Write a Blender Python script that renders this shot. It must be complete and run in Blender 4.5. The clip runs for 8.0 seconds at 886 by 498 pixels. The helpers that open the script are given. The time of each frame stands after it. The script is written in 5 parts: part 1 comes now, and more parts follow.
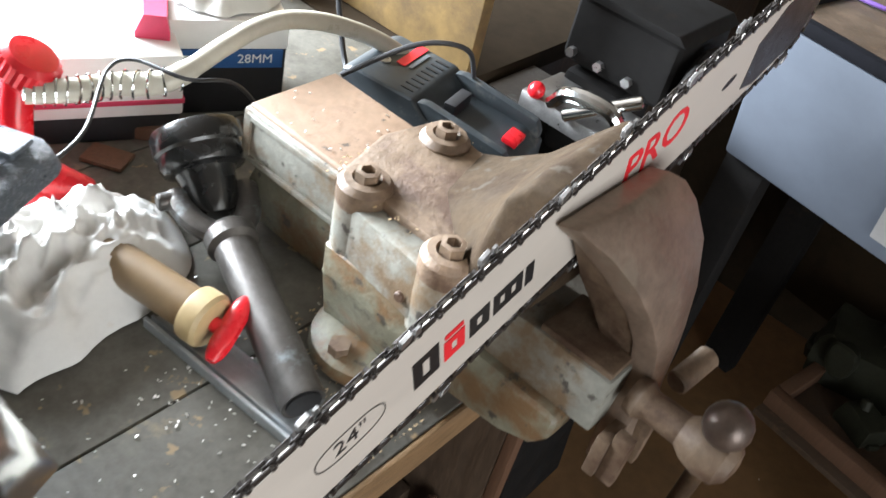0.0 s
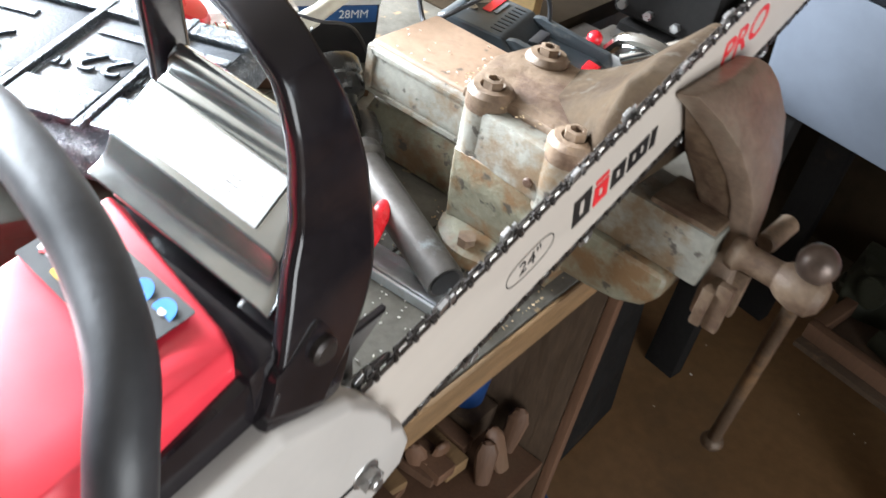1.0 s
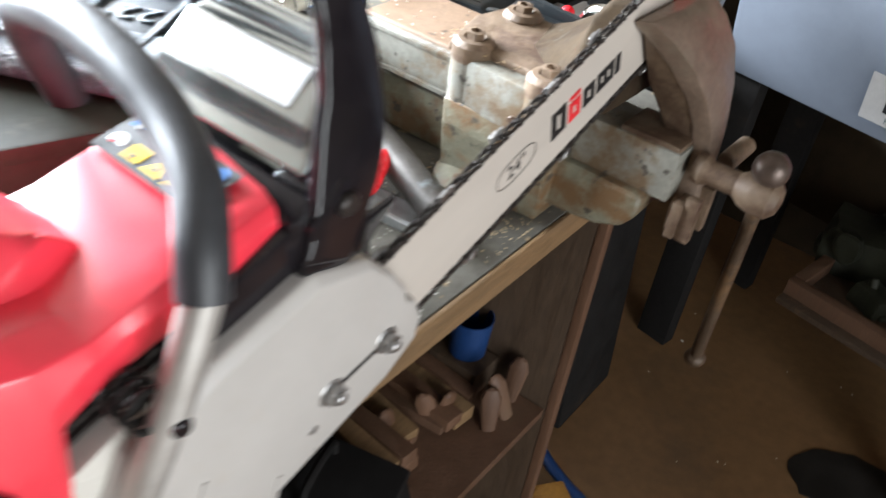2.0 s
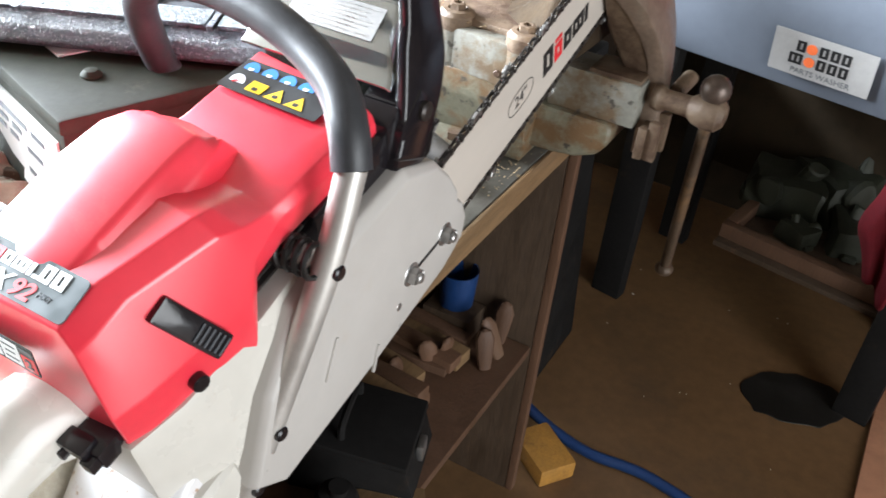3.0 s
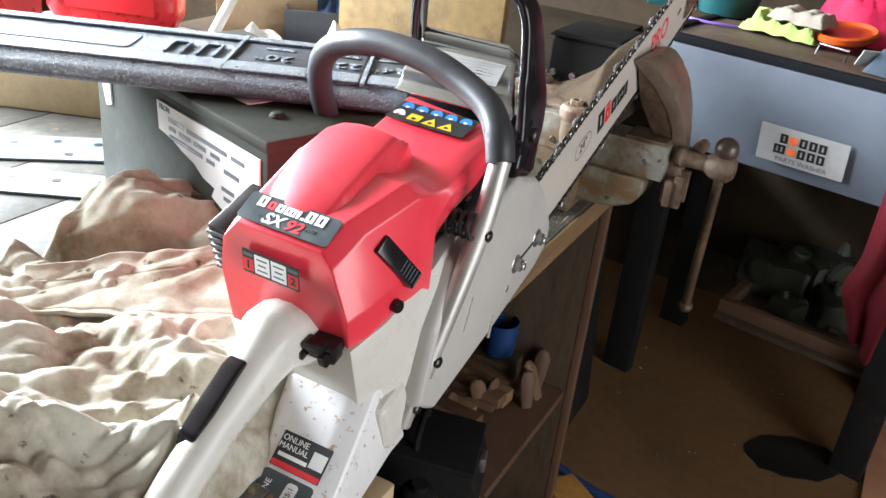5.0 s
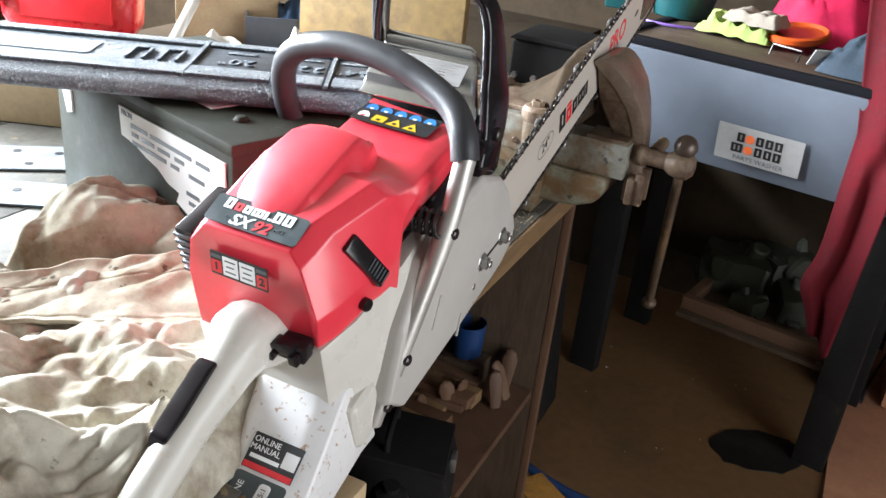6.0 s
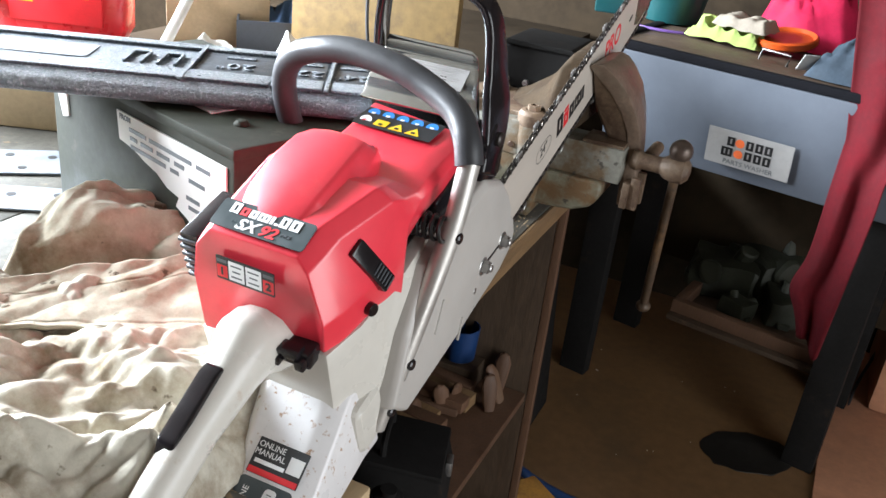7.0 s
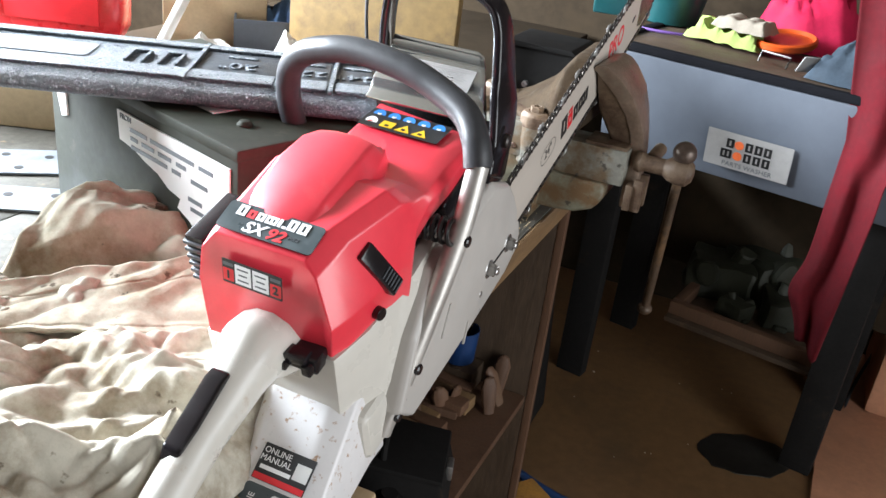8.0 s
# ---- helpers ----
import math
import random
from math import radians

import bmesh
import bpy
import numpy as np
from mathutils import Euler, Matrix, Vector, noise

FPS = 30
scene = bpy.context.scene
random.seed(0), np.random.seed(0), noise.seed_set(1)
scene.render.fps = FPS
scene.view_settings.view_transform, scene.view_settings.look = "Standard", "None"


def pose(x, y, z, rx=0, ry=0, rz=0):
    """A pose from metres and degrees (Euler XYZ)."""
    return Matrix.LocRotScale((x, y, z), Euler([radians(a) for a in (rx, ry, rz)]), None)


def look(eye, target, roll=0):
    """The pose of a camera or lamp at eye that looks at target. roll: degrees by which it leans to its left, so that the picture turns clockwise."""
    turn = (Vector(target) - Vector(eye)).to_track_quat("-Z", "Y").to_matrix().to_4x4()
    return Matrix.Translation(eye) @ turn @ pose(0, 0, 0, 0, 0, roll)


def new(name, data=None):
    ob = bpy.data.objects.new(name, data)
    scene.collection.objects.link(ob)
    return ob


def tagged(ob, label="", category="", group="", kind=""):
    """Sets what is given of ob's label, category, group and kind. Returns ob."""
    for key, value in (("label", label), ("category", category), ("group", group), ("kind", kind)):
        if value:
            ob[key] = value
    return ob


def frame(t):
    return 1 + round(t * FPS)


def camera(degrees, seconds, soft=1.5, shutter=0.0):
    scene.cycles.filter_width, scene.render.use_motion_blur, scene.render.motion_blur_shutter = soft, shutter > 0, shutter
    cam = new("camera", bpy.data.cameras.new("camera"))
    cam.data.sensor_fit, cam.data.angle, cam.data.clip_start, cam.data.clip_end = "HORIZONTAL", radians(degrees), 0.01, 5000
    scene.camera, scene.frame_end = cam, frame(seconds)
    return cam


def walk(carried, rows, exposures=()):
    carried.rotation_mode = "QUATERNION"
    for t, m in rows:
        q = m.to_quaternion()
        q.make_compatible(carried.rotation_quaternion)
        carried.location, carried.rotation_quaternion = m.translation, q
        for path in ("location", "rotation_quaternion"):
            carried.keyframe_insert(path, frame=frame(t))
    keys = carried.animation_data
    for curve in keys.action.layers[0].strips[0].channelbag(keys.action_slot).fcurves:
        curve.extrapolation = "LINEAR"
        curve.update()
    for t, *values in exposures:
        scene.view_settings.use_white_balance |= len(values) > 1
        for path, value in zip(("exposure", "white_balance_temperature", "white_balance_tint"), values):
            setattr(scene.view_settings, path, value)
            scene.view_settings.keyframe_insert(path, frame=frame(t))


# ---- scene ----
cam = camera(53.1, 8.0, shutter=0.5)
PATH = [
    (0, (0.204, -0.327, 1.538), (-0.62, 0.988, 0.276), 15.2),
    (0.3, (0.216, -0.379, 1.531), (-0.568, 0.855, 0.346), 14.1),
    (0.5, (0.204, -0.438, 1.518), (-0.618, 0.883, 0.262), 14.6),
    (0.7, (0.203, -0.482, 1.517), (-0.572, 0.736, 0.309), 13.4),
    (1, (0.231, -0.537, 1.514), (-0.607, 0.787, 0.27), 12.3),
    (1.2, (0.258, -0.557, 1.531), (-0.523, 0.701, 0.368), 11.5),
    (1.5, (0.306, -0.553, 1.511), (-0.533, 0.795, 0.293), 11.3),
    (1.7, (0.331, -0.564, 1.504), (-0.478, 0.676, 0.342), 10.7),
    (2, (0.316, -0.648, 1.5), (-0.536, 0.707, 0.3), 9.0),
    (2.2, (0.286, -0.739, 1.494), (-0.527, 0.651, 0.308), 8.3),
    (3.3, (0.369, -0.898, 1.508), (-0.312, 0.509, 0.460), 6.2),
    (3.5, (0.389, -0.931, 1.501), (-0.374, 0.578, 0.432), 5.5),
    (4, (0.4, -1.027, 1.513), (-0.414, 0.515, 0.533), 5.3),
    (4.2, (0.378, -1.077, 1.512), (-0.402, 0.385, 0.618), 5.4),
    (5.5, (0.357, -1.216, 1.502), (-0.376, 0.424, 0.623), 6.8),
    (6, (0.362, -1.211, 1.501), (-0.35, 0.442, 0.63), 6.4),
    (6.5, (0.357, -1.22, 1.499), (-0.333, 0.445, 0.632), 6.6),
    (7, (0.344, -1.221, 1.501), (-0.338, 0.45, 0.64), 6.8),
    (7.5, (0.338, -1.22, 1.499), (-0.339, 0.454, 0.639), 6.8),
    (8, (0.324, -1.217, 1.497), (-0.341, 0.462, 0.638), 7.2),
]
K = 0.85  # metres to a unit of the plan below
walk(cam, [(t, look(Vector(eye) * K, Vector(target) * K, roll)) for t, eye, target, roll in PATH],
     [(0.0, 0.09), (0.5, 0.30), (1.0, 0.26), (2.0, 0.15), (2.8, 0.17), (3.5, 0.13), (4.0, -0.06), (4.4, -0.18), (5.5, -0.25), (8.0, -0.26)])

# ---- light ----
world = bpy.data.worlds.new("world")
scene.world = world
world.use_nodes = True
wn = world.node_tree.nodes
sky = wn.new("ShaderNodeTexSky")
sky.sky_type, sky.sun_disc = "NISHITA", False
sky.sun_elevation, sky.sun_rotation = radians(38), radians(250)
wn["Background"].inputs["Strength"].default_value = 0.12
world.node_tree.links.new(sky.outputs["Color"], wn["Background"].inputs["Color"])


def area_lamp(name, m, sx, sy, watts, colour):
    d = bpy.data.lights.new(name, "AREA")
    d.shape, d.size, d.size_y, d.energy, d.color = "RECTANGLE", sx * K, sy * K, watts, colour
    ob = new(name, d)
    ob.matrix_world = Matrix.Translation(m.translation * (K - 1)) @ m
    return ob


# daylight in the window over the bench and in the open shed door
area_lamp("window_light", look((-3.12, -0.32, 2.02), (0.0, -0.2, 0.9)), 2.6, 1.1, 930, (0.85, 0.94, 1.03))
area_lamp("door_light", look((2.38, -1.0, 1.2), (0.0, -0.2, 0.9)), 1.7, 1.9, 54, (0.93, 0.97, 1.0))

# ---- materials ----


def material(name, colour, rough=0.5, metal=0.0, var=0.25, scale=30.0, bump=0.15, dirt=None, dirt_at=(0.55, 0.7), dirt_scale=8.0, coat=0.0, spec=0.5, rough_var=0.12, rand=0.0, fine=6.0, stretch=None, grime_glint=None, grime_glint_at=(0.6, 0.66), grime_glint_scale=45.0, depth=0.002):
    """Colour with variation at two scales, a layer of stains or wear, roughness variation and a fine relief."""
    m = bpy.data.materials.new(name)
    m.use_nodes = True
    nt = m.node_tree
    n, l = nt.nodes, nt.links
    bs = n["Principled BSDF"]
    co = n.new("ShaderNodeTexCoord")
    src = co.outputs["Object"]
    if stretch:
        mp = n.new("ShaderNodeMapping")
        mp.inputs["Scale"].default_value = stretch
        l.new(src, mp.inputs["Vector"])
        src = mp.outputs["Vector"]

    def tex(sc, detail=5.0, rough_=0.6):
        t = n.new("ShaderNodeTexNoise")
        t.inputs["Scale"].default_value, t.inputs["Detail"].default_value, t.inputs["Roughness"].default_value = sc, detail, rough_
        l.new(src, t.inputs["Vector"])
        return t

    def mix(a, b, fac, blend="MIX"):
        x = n.new("ShaderNodeMix")
        x.data_type, x.blend_type = "RGBA", blend
        for sock, v in ((x.inputs[6], a), (x.inputs[7], b)):
            if isinstance(v, tuple):
                sock.default_value = (*v, 1)
            else:
                l.new(v, sock)
        if isinstance(fac, float):
            x.inputs[0].default_value = fac
        else:
            l.new(fac, x.inputs[0])
        return x.outputs[2]

    def ramp(sock, a, b, lo=0.0, hi=1.0):
        r = n.new("ShaderNodeMapRange")
        r.inputs[1].default_value, r.inputs[2].default_value, r.inputs[3].default_value, r.inputs[4].default_value = a, b, lo, hi
        l.new(sock, r.inputs[0])
        return r.outputs[0]

    big, small = tex(scale), tex(scale * fine, 6.0, 0.65)
    dark = tuple(c * (1 - var) for c in colour)
    lite = tuple(min(1.0, c * (1 + var * 0.8)) for c in colour)
    col = mix(dark, lite, ramp(big.outputs[0], 0.3, 0.7))
    col = mix(col, mix(dark, lite, ramp(small.outputs[0], 0.35, 0.65)), 0.4)
    rsrc = ramp(big.outputs[0], 0.3, 0.7, rough - rough_var, min(1.0, rough + rough_var))
    if dirt:
        dt = tex(dirt_scale, 8.0, 0.7)
        f = ramp(dt.outputs[0], *dirt_at)
        col = mix(col, dirt, f)
    if grime_glint:
        gt = tex(grime_glint_scale, 4.0, 0.6)
        col = mix(col, grime_glint, ramp(gt.outputs[0], *grime_glint_at))
    if rand:
        oi = n.new("ShaderNodeObjectInfo")
        hs = n.new("ShaderNodeHueSaturation")
        l.new(ramp(oi.outputs["Random"], 0, 1, 1 - rand, 1 + rand), hs.inputs["Value"])
        l.new(col, hs.inputs["Color"])
        col = hs.outputs[0]
    l.new(col, bs.inputs["Base Color"])
    l.new(rsrc, bs.inputs["Roughness"])
    bs.inputs["Metallic"].default_value = metal
    bs.inputs["Specular IOR Level"].default_value = spec
    bs.inputs["Coat Weight"].default_value = coat
    bs.inputs["Coat Roughness"].default_value = 0.12
    if bump:
        b = n.new("ShaderNodeBump")
        b.inputs["Strength"].default_value, b.inputs["Distance"].default_value = bump, depth
        l.new(small.outputs[0], b.inputs["Height"])
        l.new(b.outputs[0], bs.inputs["Normal"])
    return m


RED = material("red_plastic", (0.87, 0.040, 0.068), 0.40, var=0.08, scale=9, bump=0.03, coat=1.0, rough_var=0.08, dirt=(0.80, 0.10, 0.11), dirt_at=(0.62, 0.85), dirt_scale=14)
RED.node_tree.nodes["Principled BSDF"].inputs["Coat Roughness"].default_value = 0.26
WHITE = material("white_plastic", (0.62, 0.59, 0.535), 0.3, var=0.05, scale=12, bump=0.03, dirt=(0.42, 0.30, 0.2), dirt_at=(0.64, 0.78), dirt_scale=14, coat=0.1)
WHITE_DIRTY = material("speckled_white_plastic", (0.74, 0.72, 0.72), 0.36, var=0.06, scale=12, bump=0.03, dirt=(0.5, 0.36, 0.27), dirt_at=(0.60, 0.76), dirt_scale=16, grime_glint=(0.42, 0.27, 0.18), grime_glint_at=(0.60, 0.68), grime_glint_scale=110, coat=0.2)
COVER_WHITE = material("white_painted_cover", (0.47, 0.443, 0.415), 0.36, var=0.05, scale=10, bump=0.03, dirt=(0.45, 0.40, 0.34), dirt_at=(0.62, 0.85), dirt_scale=9)
BLACK = material("black_plastic", (0.012, 0.010, 0.012), 0.18, var=0.3, scale=20, bump=0.05, rough_var=0.1)
RUBBER = material("black_rubber", (0.038, 0.039, 0.043), 0.44, spec=0.5, var=0.2, scale=25, bump=0.12)
TUBE = material("brushed_tube", (0.50, 0.475, 0.445), 0.40, 0.55, var=0.12, scale=25, bump=0.05)
CHROME = material("chrome", (0.72, 0.73, 0.72), 0.13, 1.0, var=0.12, scale=7, bump=0.04, rough_var=0.06)
SHIELD = material("satin_chrome", (0.66, 0.70, 0.69), 0.16, 0.95, var=0.1, scale=9, bump=0.05, rough_var=0.1)
PLATE = material("dull_zinc_plate", (0.21, 0.235, 0.265), 0.5, 0.5, var=0.25, scale=18, bump=0.15, dirt=(0.12, 0.10, 0.08), dirt_at=(0.55, 0.72), dirt_scale=14)
GUN_STEEL = material("dark_spring_steel", (0.035, 0.034, 0.034), 0.3, 0.7, var=0.2, scale=40, bump=0.1)
STEEL = material("steel", (0.42, 0.41, 0.40), 0.36, 0.9, var=0.2, scale=40, bump=0.1)
DARK_STEEL = material("dark_oiled_steel", (0.05, 0.043, 0.04), 0.36, 0.55, var=0.35, scale=60, bump=0.15, dirt=(0.2, 0.17, 0.14), dirt_at=(0.6, 0.75), dirt_scale=60)
BAR = material("bar_paint", (0.53, 0.475, 0.42), 0.4, var=0.05, scale=14, bump=0.04, dirt=(0.5, 0.44, 0.37), dirt_at=(0.6, 0.9), dirt_scale=10, stretch=(1, 0.25, 1))
VISE = material("worn_grey_green_paint", (0.162, 0.152, 0.108), 0.48, var=0.32, scale=18, bump=0.55, dirt=(0.13, 0.075, 0.035), dirt_at=(0.46, 0.58), dirt_scale=15, grime_glint=(0.05, 0.042, 0.032))
VISE_LIGHT = material("worn_pale_blue_paint", (0.198, 0.192, 0.164), 0.46, var=0.28, scale=18, bump=0.5, dirt=(0.135, 0.092, 0.055), dirt_at=(0.47, 0.60), dirt_scale=16, grime_glint=(0.055, 0.048, 0.04))
HANDLE_IRON = material("dark_rusty_bar", (0.072, 0.046, 0.028), 0.5, 0.3, var=0.45, scale=26, bump=0.5, dirt=(0.15, 0.085, 0.04), dirt_at=(0.52, 0.66), dirt_scale=22)
RUST = material("dusty_rust_iron", (0.145, 0.097, 0.062), 0.58, 0.15, var=0.4, scale=22, bump=0.6, dirt=(0.075, 0.042, 0.026), dirt_at=(0.47, 0.6), dirt_scale=16)
JAW = material("brown_iron_jaw", (0.27, 0.198, 0.150), 0.42, 0.5, var=0.3, scale=20, bump=0.35, dirt=(0.30, 0.25, 0.19), dirt_at=(0.53, 0.7), dirt_scale=13)
WING = material("dusty_brown_iron", (0.042, 0.029, 0.018), 0.8, 0.0, spec=0.06, var=0.35, scale=20, bump=0.5, dirt=(0.027, 0.017, 0.011), dirt_at=(0.48, 0.62), dirt_scale=14, grime_glint=(0.05, 0.04, 0.03))
TAN_IRON = material("tan_dusty_iron", (0.215, 0.138, 0.088), 0.6, 0.05, var=0.25, scale=12, bump=0.35, dirt=(0.13, 0.075, 0.045), dirt_at=(0.55, 0.75), dirt_scale=12, grime_glint=(0.07, 0.05, 0.035), grime_glint_at=(0.66, 0.7))
WOOD_TOP = material("oily_bench_board", (0.108, 0.101, 0.086), 0.58, spec=0.22, var=0.4, scale=14, bump=0.35, dirt=(0.22, 0.18, 0.125), dirt_at=(0.62, 0.72), dirt_scale=14, rand=0.12, grime_glint=(0.24, 0.175, 0.105), grime_glint_at=(0.64, 0.68), grime_glint_scale=38)
WOOD_EDGE = material("pale_bench_edge_wood", (0.205, 0.122, 0.057), 0.6, var=0.35, scale=30, bump=0.4, dirt=(0.13, 0.08, 0.04), dirt_at=(0.5, 0.65), dirt_scale=12, stretch=(1, 0.15, 1))
WOOD_DARK = material("dark_old_wood", (0.062, 0.038, 0.022), 0.65, var=0.4, scale=25, bump=0.4, dirt=(0.2, 0.12, 0.07), dirt_at=(0.6, 0.75), dirt_scale=9, stretch=(1, 1, 0.2), rand=0.2)
WOOD_RED = material("reddish_raw_wood", (0.115, 0.058, 0.032), 0.62, var=0.3, scale=28, bump=0.35, dirt=(0.12, 0.07, 0.04), dirt_at=(0.58, 0.75), dirt_scale=9, stretch=(1, 1, 0.15), rand=0.2)
PALE_WOOD = material("pale_timber", (0.50, 0.37, 0.22), 0.6, var=0.15, scale=20, bump=0.2, dirt=(0.35, 0.25, 0.16), dirt_at=(0.6, 0.8), dirt_scale=9, stretch=(1, .2, 1))
CONCRETE = material("stained_concrete", (0.165, 0.090, 0.041), 0.42, var=0.3, scale=2.2, bump=0.2, dirt=(0.075, 0.05, 0.03), dirt_at=(0.5, 0.72), dirt_scale=1.7, fine=14)
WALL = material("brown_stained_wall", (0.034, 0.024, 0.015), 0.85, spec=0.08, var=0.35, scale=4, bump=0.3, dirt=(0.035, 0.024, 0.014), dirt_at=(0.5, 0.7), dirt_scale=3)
CEIL = material("dark_shed_roof", (0.12, 0.10, 0.08), 0.8, var=0.3, scale=5, bump=0.2)
GREY_TUB = material("blue_grey_enamel", (0.112, 0.126, 0.152), 0.45, var=0.09, scale=5, bump=0.06, dirt=(0.28, 0.22, 0.15), dirt_at=(0.66, 0.85), dirt_scale=4)
RIM_BLACK = material("black_rim_rubber", (0.009, 0.009, 0.011), 0.85, spec=0.05, var=0.3, scale=20, bump=0.15)
BLACK_METAL = material("black_painted_steel", (0.014, 0.013, 0.0125), 0.75, spec=0.1, var=0.3, scale=14, bump=0.15, dirt=(0.04, 0.027, 0.018), dirt_at=(0.6, 0.8), dirt_scale=10)
OLIVE = material("olive_drab_paint", (0.029, 0.031, 0.022), 0.66, spec=0.2, var=0.3, scale=12, bump=0.15, dirt=(0.075, 0.066, 0.048), dirt_at=(0.63, 0.78), dirt_scale=14)
LABEL = material("scuffed_white_label", (0.31, 0.30, 0.29), 0.6, var=0.1, scale=14, bump=0.05, dirt=(0.33, 0.30, 0.26), dirt_at=(0.58, 0.8), dirt_scale=20)
BALL = material("dark_worn_ball", (0.10, 0.072, 0.058), 0.36, 0.5, var=0.3, scale=25, bump=0.2)
PAPER = material("aged_white_paper", (0.64, 0.63, 0.61), 0.6, var=0.05, scale=12, bump=0.05, dirt=(0.5, 0.42, 0.33), dirt_at=(0.66, 0.85), dirt_scale=18)
# pale specks in the colour imitate light glinting on the grain
CASE = material("black_textured_plastic", (0.115, 0.138, 0.165), 0.36, var=0.2, scale=110, bump=1.0, fine=2.4, spec=0.6, depth=0.009, grime_glint=(0.26, 0.29, 0.33), grime_glint_at=(0.57, 0.61), grime_glint_scale=290)
CARD_GREY = material("pale_grey_plastic", (0.23, 0.245, 0.26), 0.5, var=0.1, scale=20, bump=0.06, dirt=(0.3, 0.27, 0.22), dirt_at=(0.62, 0.8), dirt_scale=12)
CASE_SMOOTH = material("black_smooth_plastic", (0.055, 0.062, 0.072), 0.45, var=0.25, scale=60, bump=0.3)
CLOTH = material("oil_stained_canvas", (0.47, 0.425, 0.335), 0.9, var=0.26, scale=9, bump=0.6, dirt=(0.19, 0.135, 0.078), dirt_at=(0.45, 0.68), dirt_scale=8, spec=0.2, grime_glint=(0.10, 0.075, 0.05), grime_glint_at=(0.64, 0.68), grime_glint_scale=26)
CLOTH_PALE = material("faded_grey_canvas", (0.50, 0.462, 0.385), 0.9, var=0.26, scale=9, bump=0.6, dirt=(0.19, 0.135, 0.078), dirt_at=(0.45, 0.68), dirt_scale=8, spec=0.2, grime_glint=(0.10, 0.075, 0.05), grime_glint_at=(0.64, 0.68), grime_glint_scale=26)


def crumple(mat, angle, scale, distance):
    """Fine sharp creases of crumpled canvas, under the weave's relief."""
    nt = mat.node_tree
    n, l = nt.nodes, nt.links
    co, mp, tx, bp = n.new("ShaderNodeTexCoord"), n.new("ShaderNodeMapping"), n.new("ShaderNodeTexNoise"), n.new("ShaderNodeBump")
    mp.inputs["Rotation"].default_value = (0, 0, radians(angle))
    mp.inputs["Scale"].default_value = (0.45, 1, 0.7)
    tx.noise_type = "RIDGED_MULTIFRACTAL"
    tx.inputs["Scale"].default_value, tx.inputs["Detail"].default_value, tx.inputs["Distortion"].default_value = scale, 2.5, 0.6
    bp.inputs["Strength"].default_value, bp.inputs["Distance"].default_value = 0.8, distance
    l.new(co.outputs["Object"], mp.inputs["Vector"])
    l.new(mp.outputs["Vector"], tx.inputs["Vector"])
    l.new(tx.outputs["Fac"], bp.inputs["Height"])
    for weave in [k for k in n if k.type == "BUMP" and k != bp and not k.inputs["Normal"].is_linked]:
        l.new(bp.outputs["Normal"], weave.inputs["Normal"])


crumple(CLOTH, -55, 15, 0.009)
crumple(CLOTH_PALE, -40, 16, 0.012)
TISSUE = material("white_tissue", (0.68, 0.665, 0.635), 0.8, var=0.06, scale=20, bump=0.2, dirt=(0.55, 0.40, 0.26), dirt_at=(0.64, 0.8), dirt_scale=8, spec=0.2)
RED_CLOTH = material("red_cotton", (0.095, 0.005, 0.009), 0.85, var=0.25, scale=12, bump=0.2, spec=0.2)
BLUE_HOSE = material("blue_hose_rubber", (0.009, 0.038, 0.13), 0.45, var=0.2, scale=20, bump=0.1)
INK = material("black_ink", (0.012, 0.012, 0.013), 0.45, var=0.2, scale=40, bump=0.0)
RED_INK = material("red_ink", (0.72, 0.02, 0.03), 0.45, var=0.1, scale=40, bump=0.0)
GREY_INK = material("grey_ink", (0.10, 0.11, 0.12), 0.45, var=0.1, scale=40, bump=0.0)
WHITE_INK = material("white_ink", (0.82, 0.82, 0.82), 0.45, var=0.04, scale=40, bump=0.0)
BLUE_INK = material("blue_ink", (0.03, 0.23, 0.68), 0.4, var=0.08, scale=40, bump=0.0)
YELLOW_INK = material("yellow_ink", (0.80, 0.52, 0.02), 0.4, var=0.08, scale=40, bump=0.0)
ORANGE_INK = material("orange_ink", (0.80, 0.16, 0.05), 0.4, var=0.08, scale=40, bump=0.0)
DECAL = material("dark_decal", (0.045, 0.06, 0.065), 0.35, var=0.12, scale=40, bump=0.0)

# ---- mesh helpers ----
I4 = Matrix.Identity(4)


def part(name, bm, mat, parent=None, label="", sharp=32.0, smooth=True):
    """Link a bmesh as one mesh object under a thing or a part; mat may be a list."""
    bmesh.ops.recalc_face_normals(bm, faces=bm.faces)
    me = bpy.data.meshes.new(name)
    bm.to_mesh(me)
    bm.free()
    for m in mat if isinstance(mat, (list, tuple)) else [mat]:
        me.materials.append(m)
    if smooth:
        me.shade_smooth()
        me.set_sharp_from_angle(angle=radians(sharp))
    ob = new(name, me)
    ob.parent = parent
    if label:
        ob["label"] = label
    return ob


def thing(name, m, label, category, group="", kind=""):
    ob = new(name)
    ob.empty_display_size = 0.05
    ob.matrix_world = m
    return tagged(ob, label, category, group, kind)


def bevel(bm, r, seg=2, angle=25.0, geom=None):
    edges = [e for e in (geom or bm.edges) if len(e.link_faces) == 2 and e.calc_face_angle(0) > radians(angle)]
    if edges and r > 0:
        bmesh.ops.bevel(bm, geom=edges, offset=r, segments=seg, profile=0.6, affect="EDGES", clamp_overlap=True)


def add(bm, other, m=I4):
    """Join another bmesh into bm."""
    me = bpy.data.meshes.new("tmp")
    other.transform(m)
    other.to_mesh(me)
    other.free()
    bm.from_mesh(me)
    bpy.data.meshes.remove(me)
    return bm


